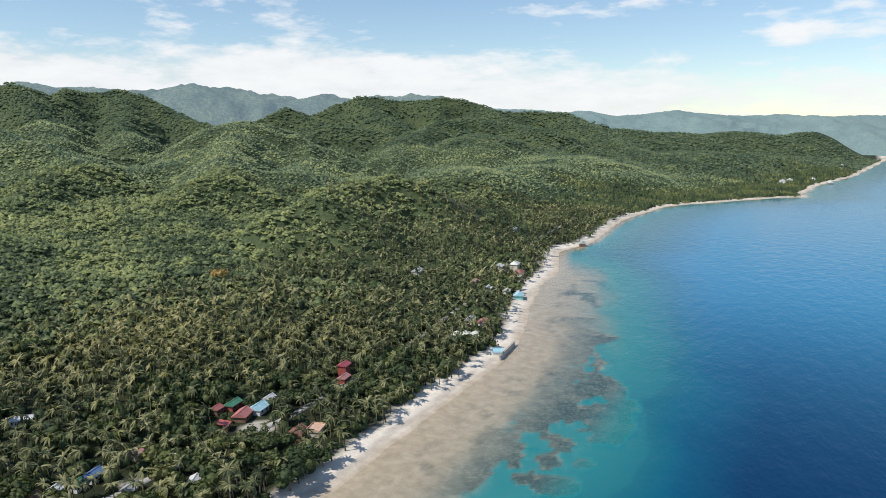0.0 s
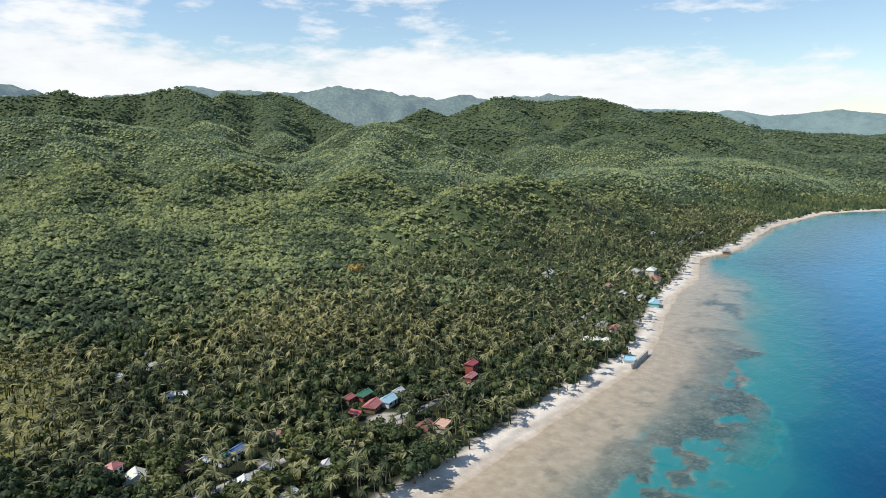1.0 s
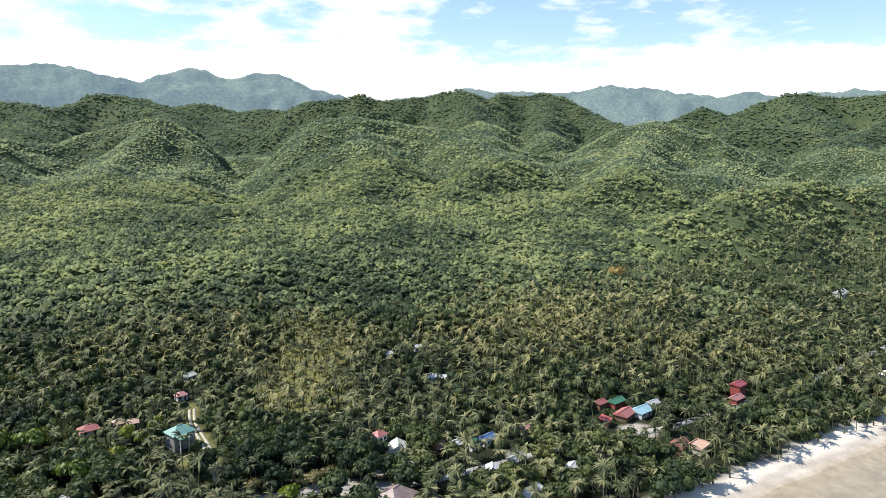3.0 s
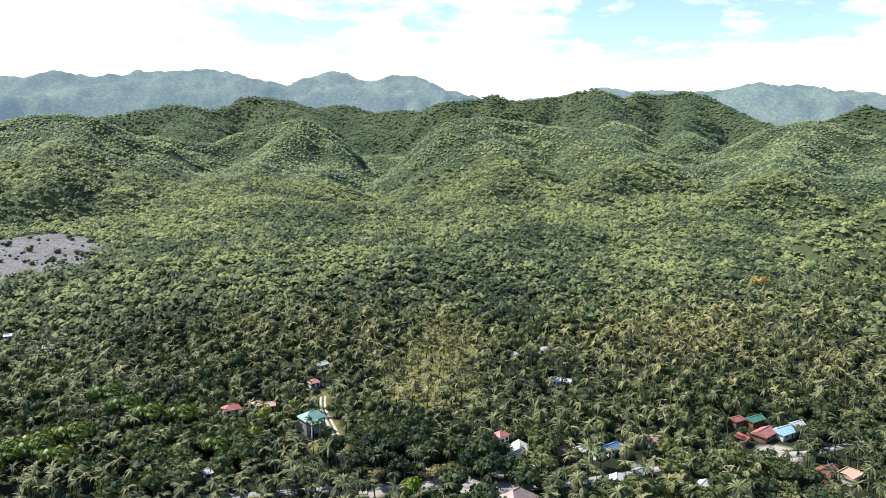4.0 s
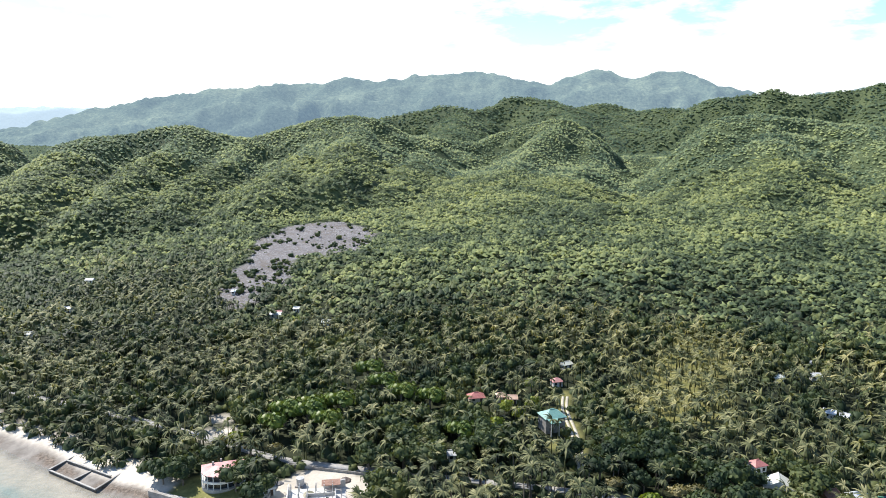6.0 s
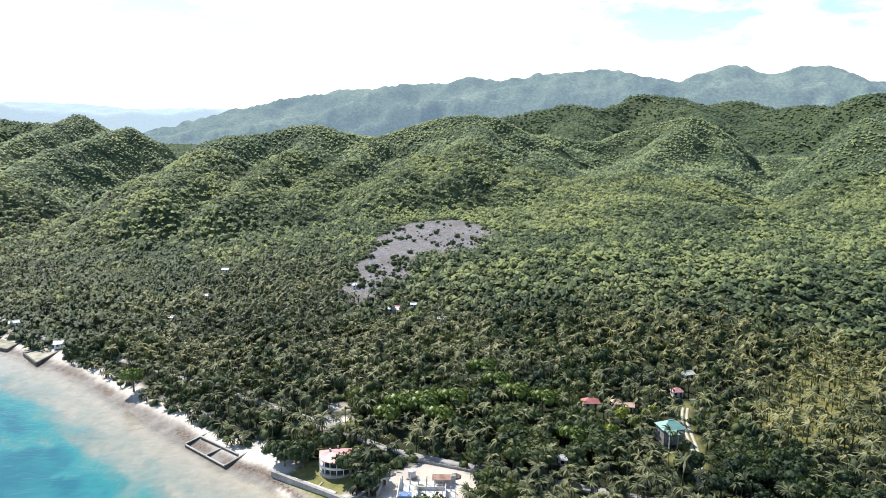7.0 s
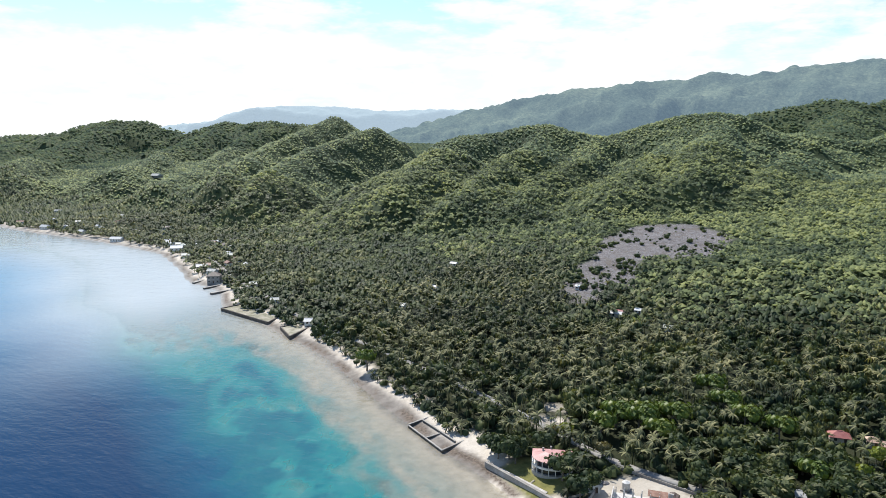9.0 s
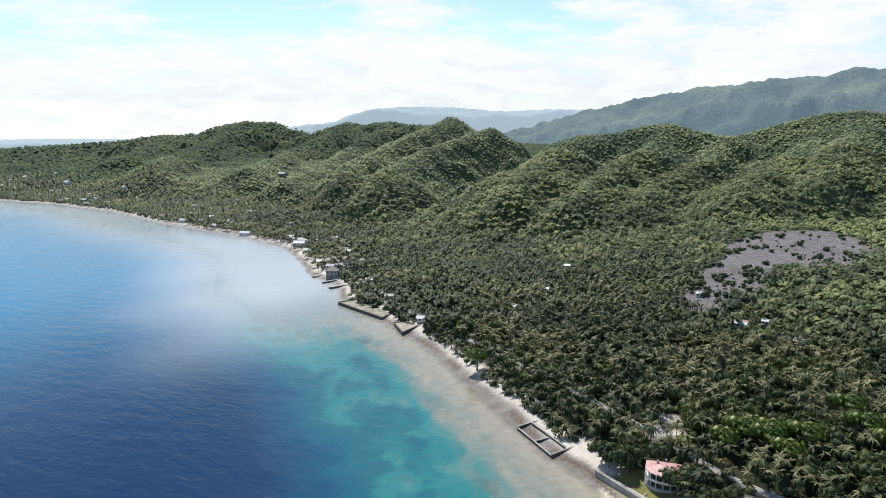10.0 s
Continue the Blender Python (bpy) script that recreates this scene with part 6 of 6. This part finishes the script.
wood("coast_forest", tents_far, x[coast], y[coast], 2.2, 4.4, LEAF_COAST, "dark trees along the farther shore", rnd, 0.3, 0.08, 1.3)
wood("hill_forest", tents_far, x[~coast], y[~coast], 1.9, 3.9, LEAF_FAR_HAZED, "dense forest covering the nearer hills", rnd, -0.3, 0.10, 0.68)
x, y, d, rnd = sites(7.7, 1650, 2250, 8)
coast = rnd.uniform(0, 1, len(x)) < coast_share(x, y, d)
wood("coast_forest", tents_far, x[coast], y[coast], 3.8, 6.2, LEAF_COAST, "dark trees along the distant shore", rnd, 0.3, 0.08, 1.3)
wood("hill_forest", tents_far, x[~coast], y[~coast], 3.8, 6.6, LEAF_DISTANT_HAZED, "dense forest covering the hills", rnd, -0.4, 0.10, 0.62)
x, y, d, rnd = sites(13.0, 2250, 3150, 9)
wood("hill_forest", tents_far, x, y, 5.2, 8.8, LEAF_DISTANT_HAZED, "forest on the farther hills", rnd, -0.8, 0.08, 0.6)

# scree: stones and low bushes
rnd = np.random.RandomState(21)
sx, sy = rnd.uniform(-740, -440, 13000), rnd.uniform(-195, -60, 13000)
on = scree_cover(sx, sy) > 0.5
sx, sy = sx[on], sy[on]
OCTA_P = np.array([(1, 0, 0), (0, 1, 0), (-1, 0, 0), (0, -1, 0), (0, 0, 1)], float)
OCTA_F = np.array([(0, 1, 4), (1, 2, 4), (2, 3, 4), (3, 0, 4)])
stones = [(OCTA_P * np.random.RandomState(n).uniform(0.6, 1.2, (len(OCTA_P), 1)) * (1, 0.8, 0.7), OCTA_F) for n in range(6)]
size = 0.25 + 1.5 * rnd.uniform(0, 1, len(sx)) ** 3
scatter("scree_stones", stones, sx, sy, height(sx, sy), size, size, ROCK, "pale grey limestone rubble on a bare slope", rnd, "stones")
pick = rnd.uniform(0, 1, len(sx)) < 0.012 + 0.10 * smooth(0.52, 0.62, fbm(sx, sy, 26, 3, 45))
wood("scree_bushes", crowns_mid, sx[pick], sy[pick], 1.0, 3.4, LEAF_COAST, "dark scattered bushes on the rubble slope", rnd, 0.3, 0.05)
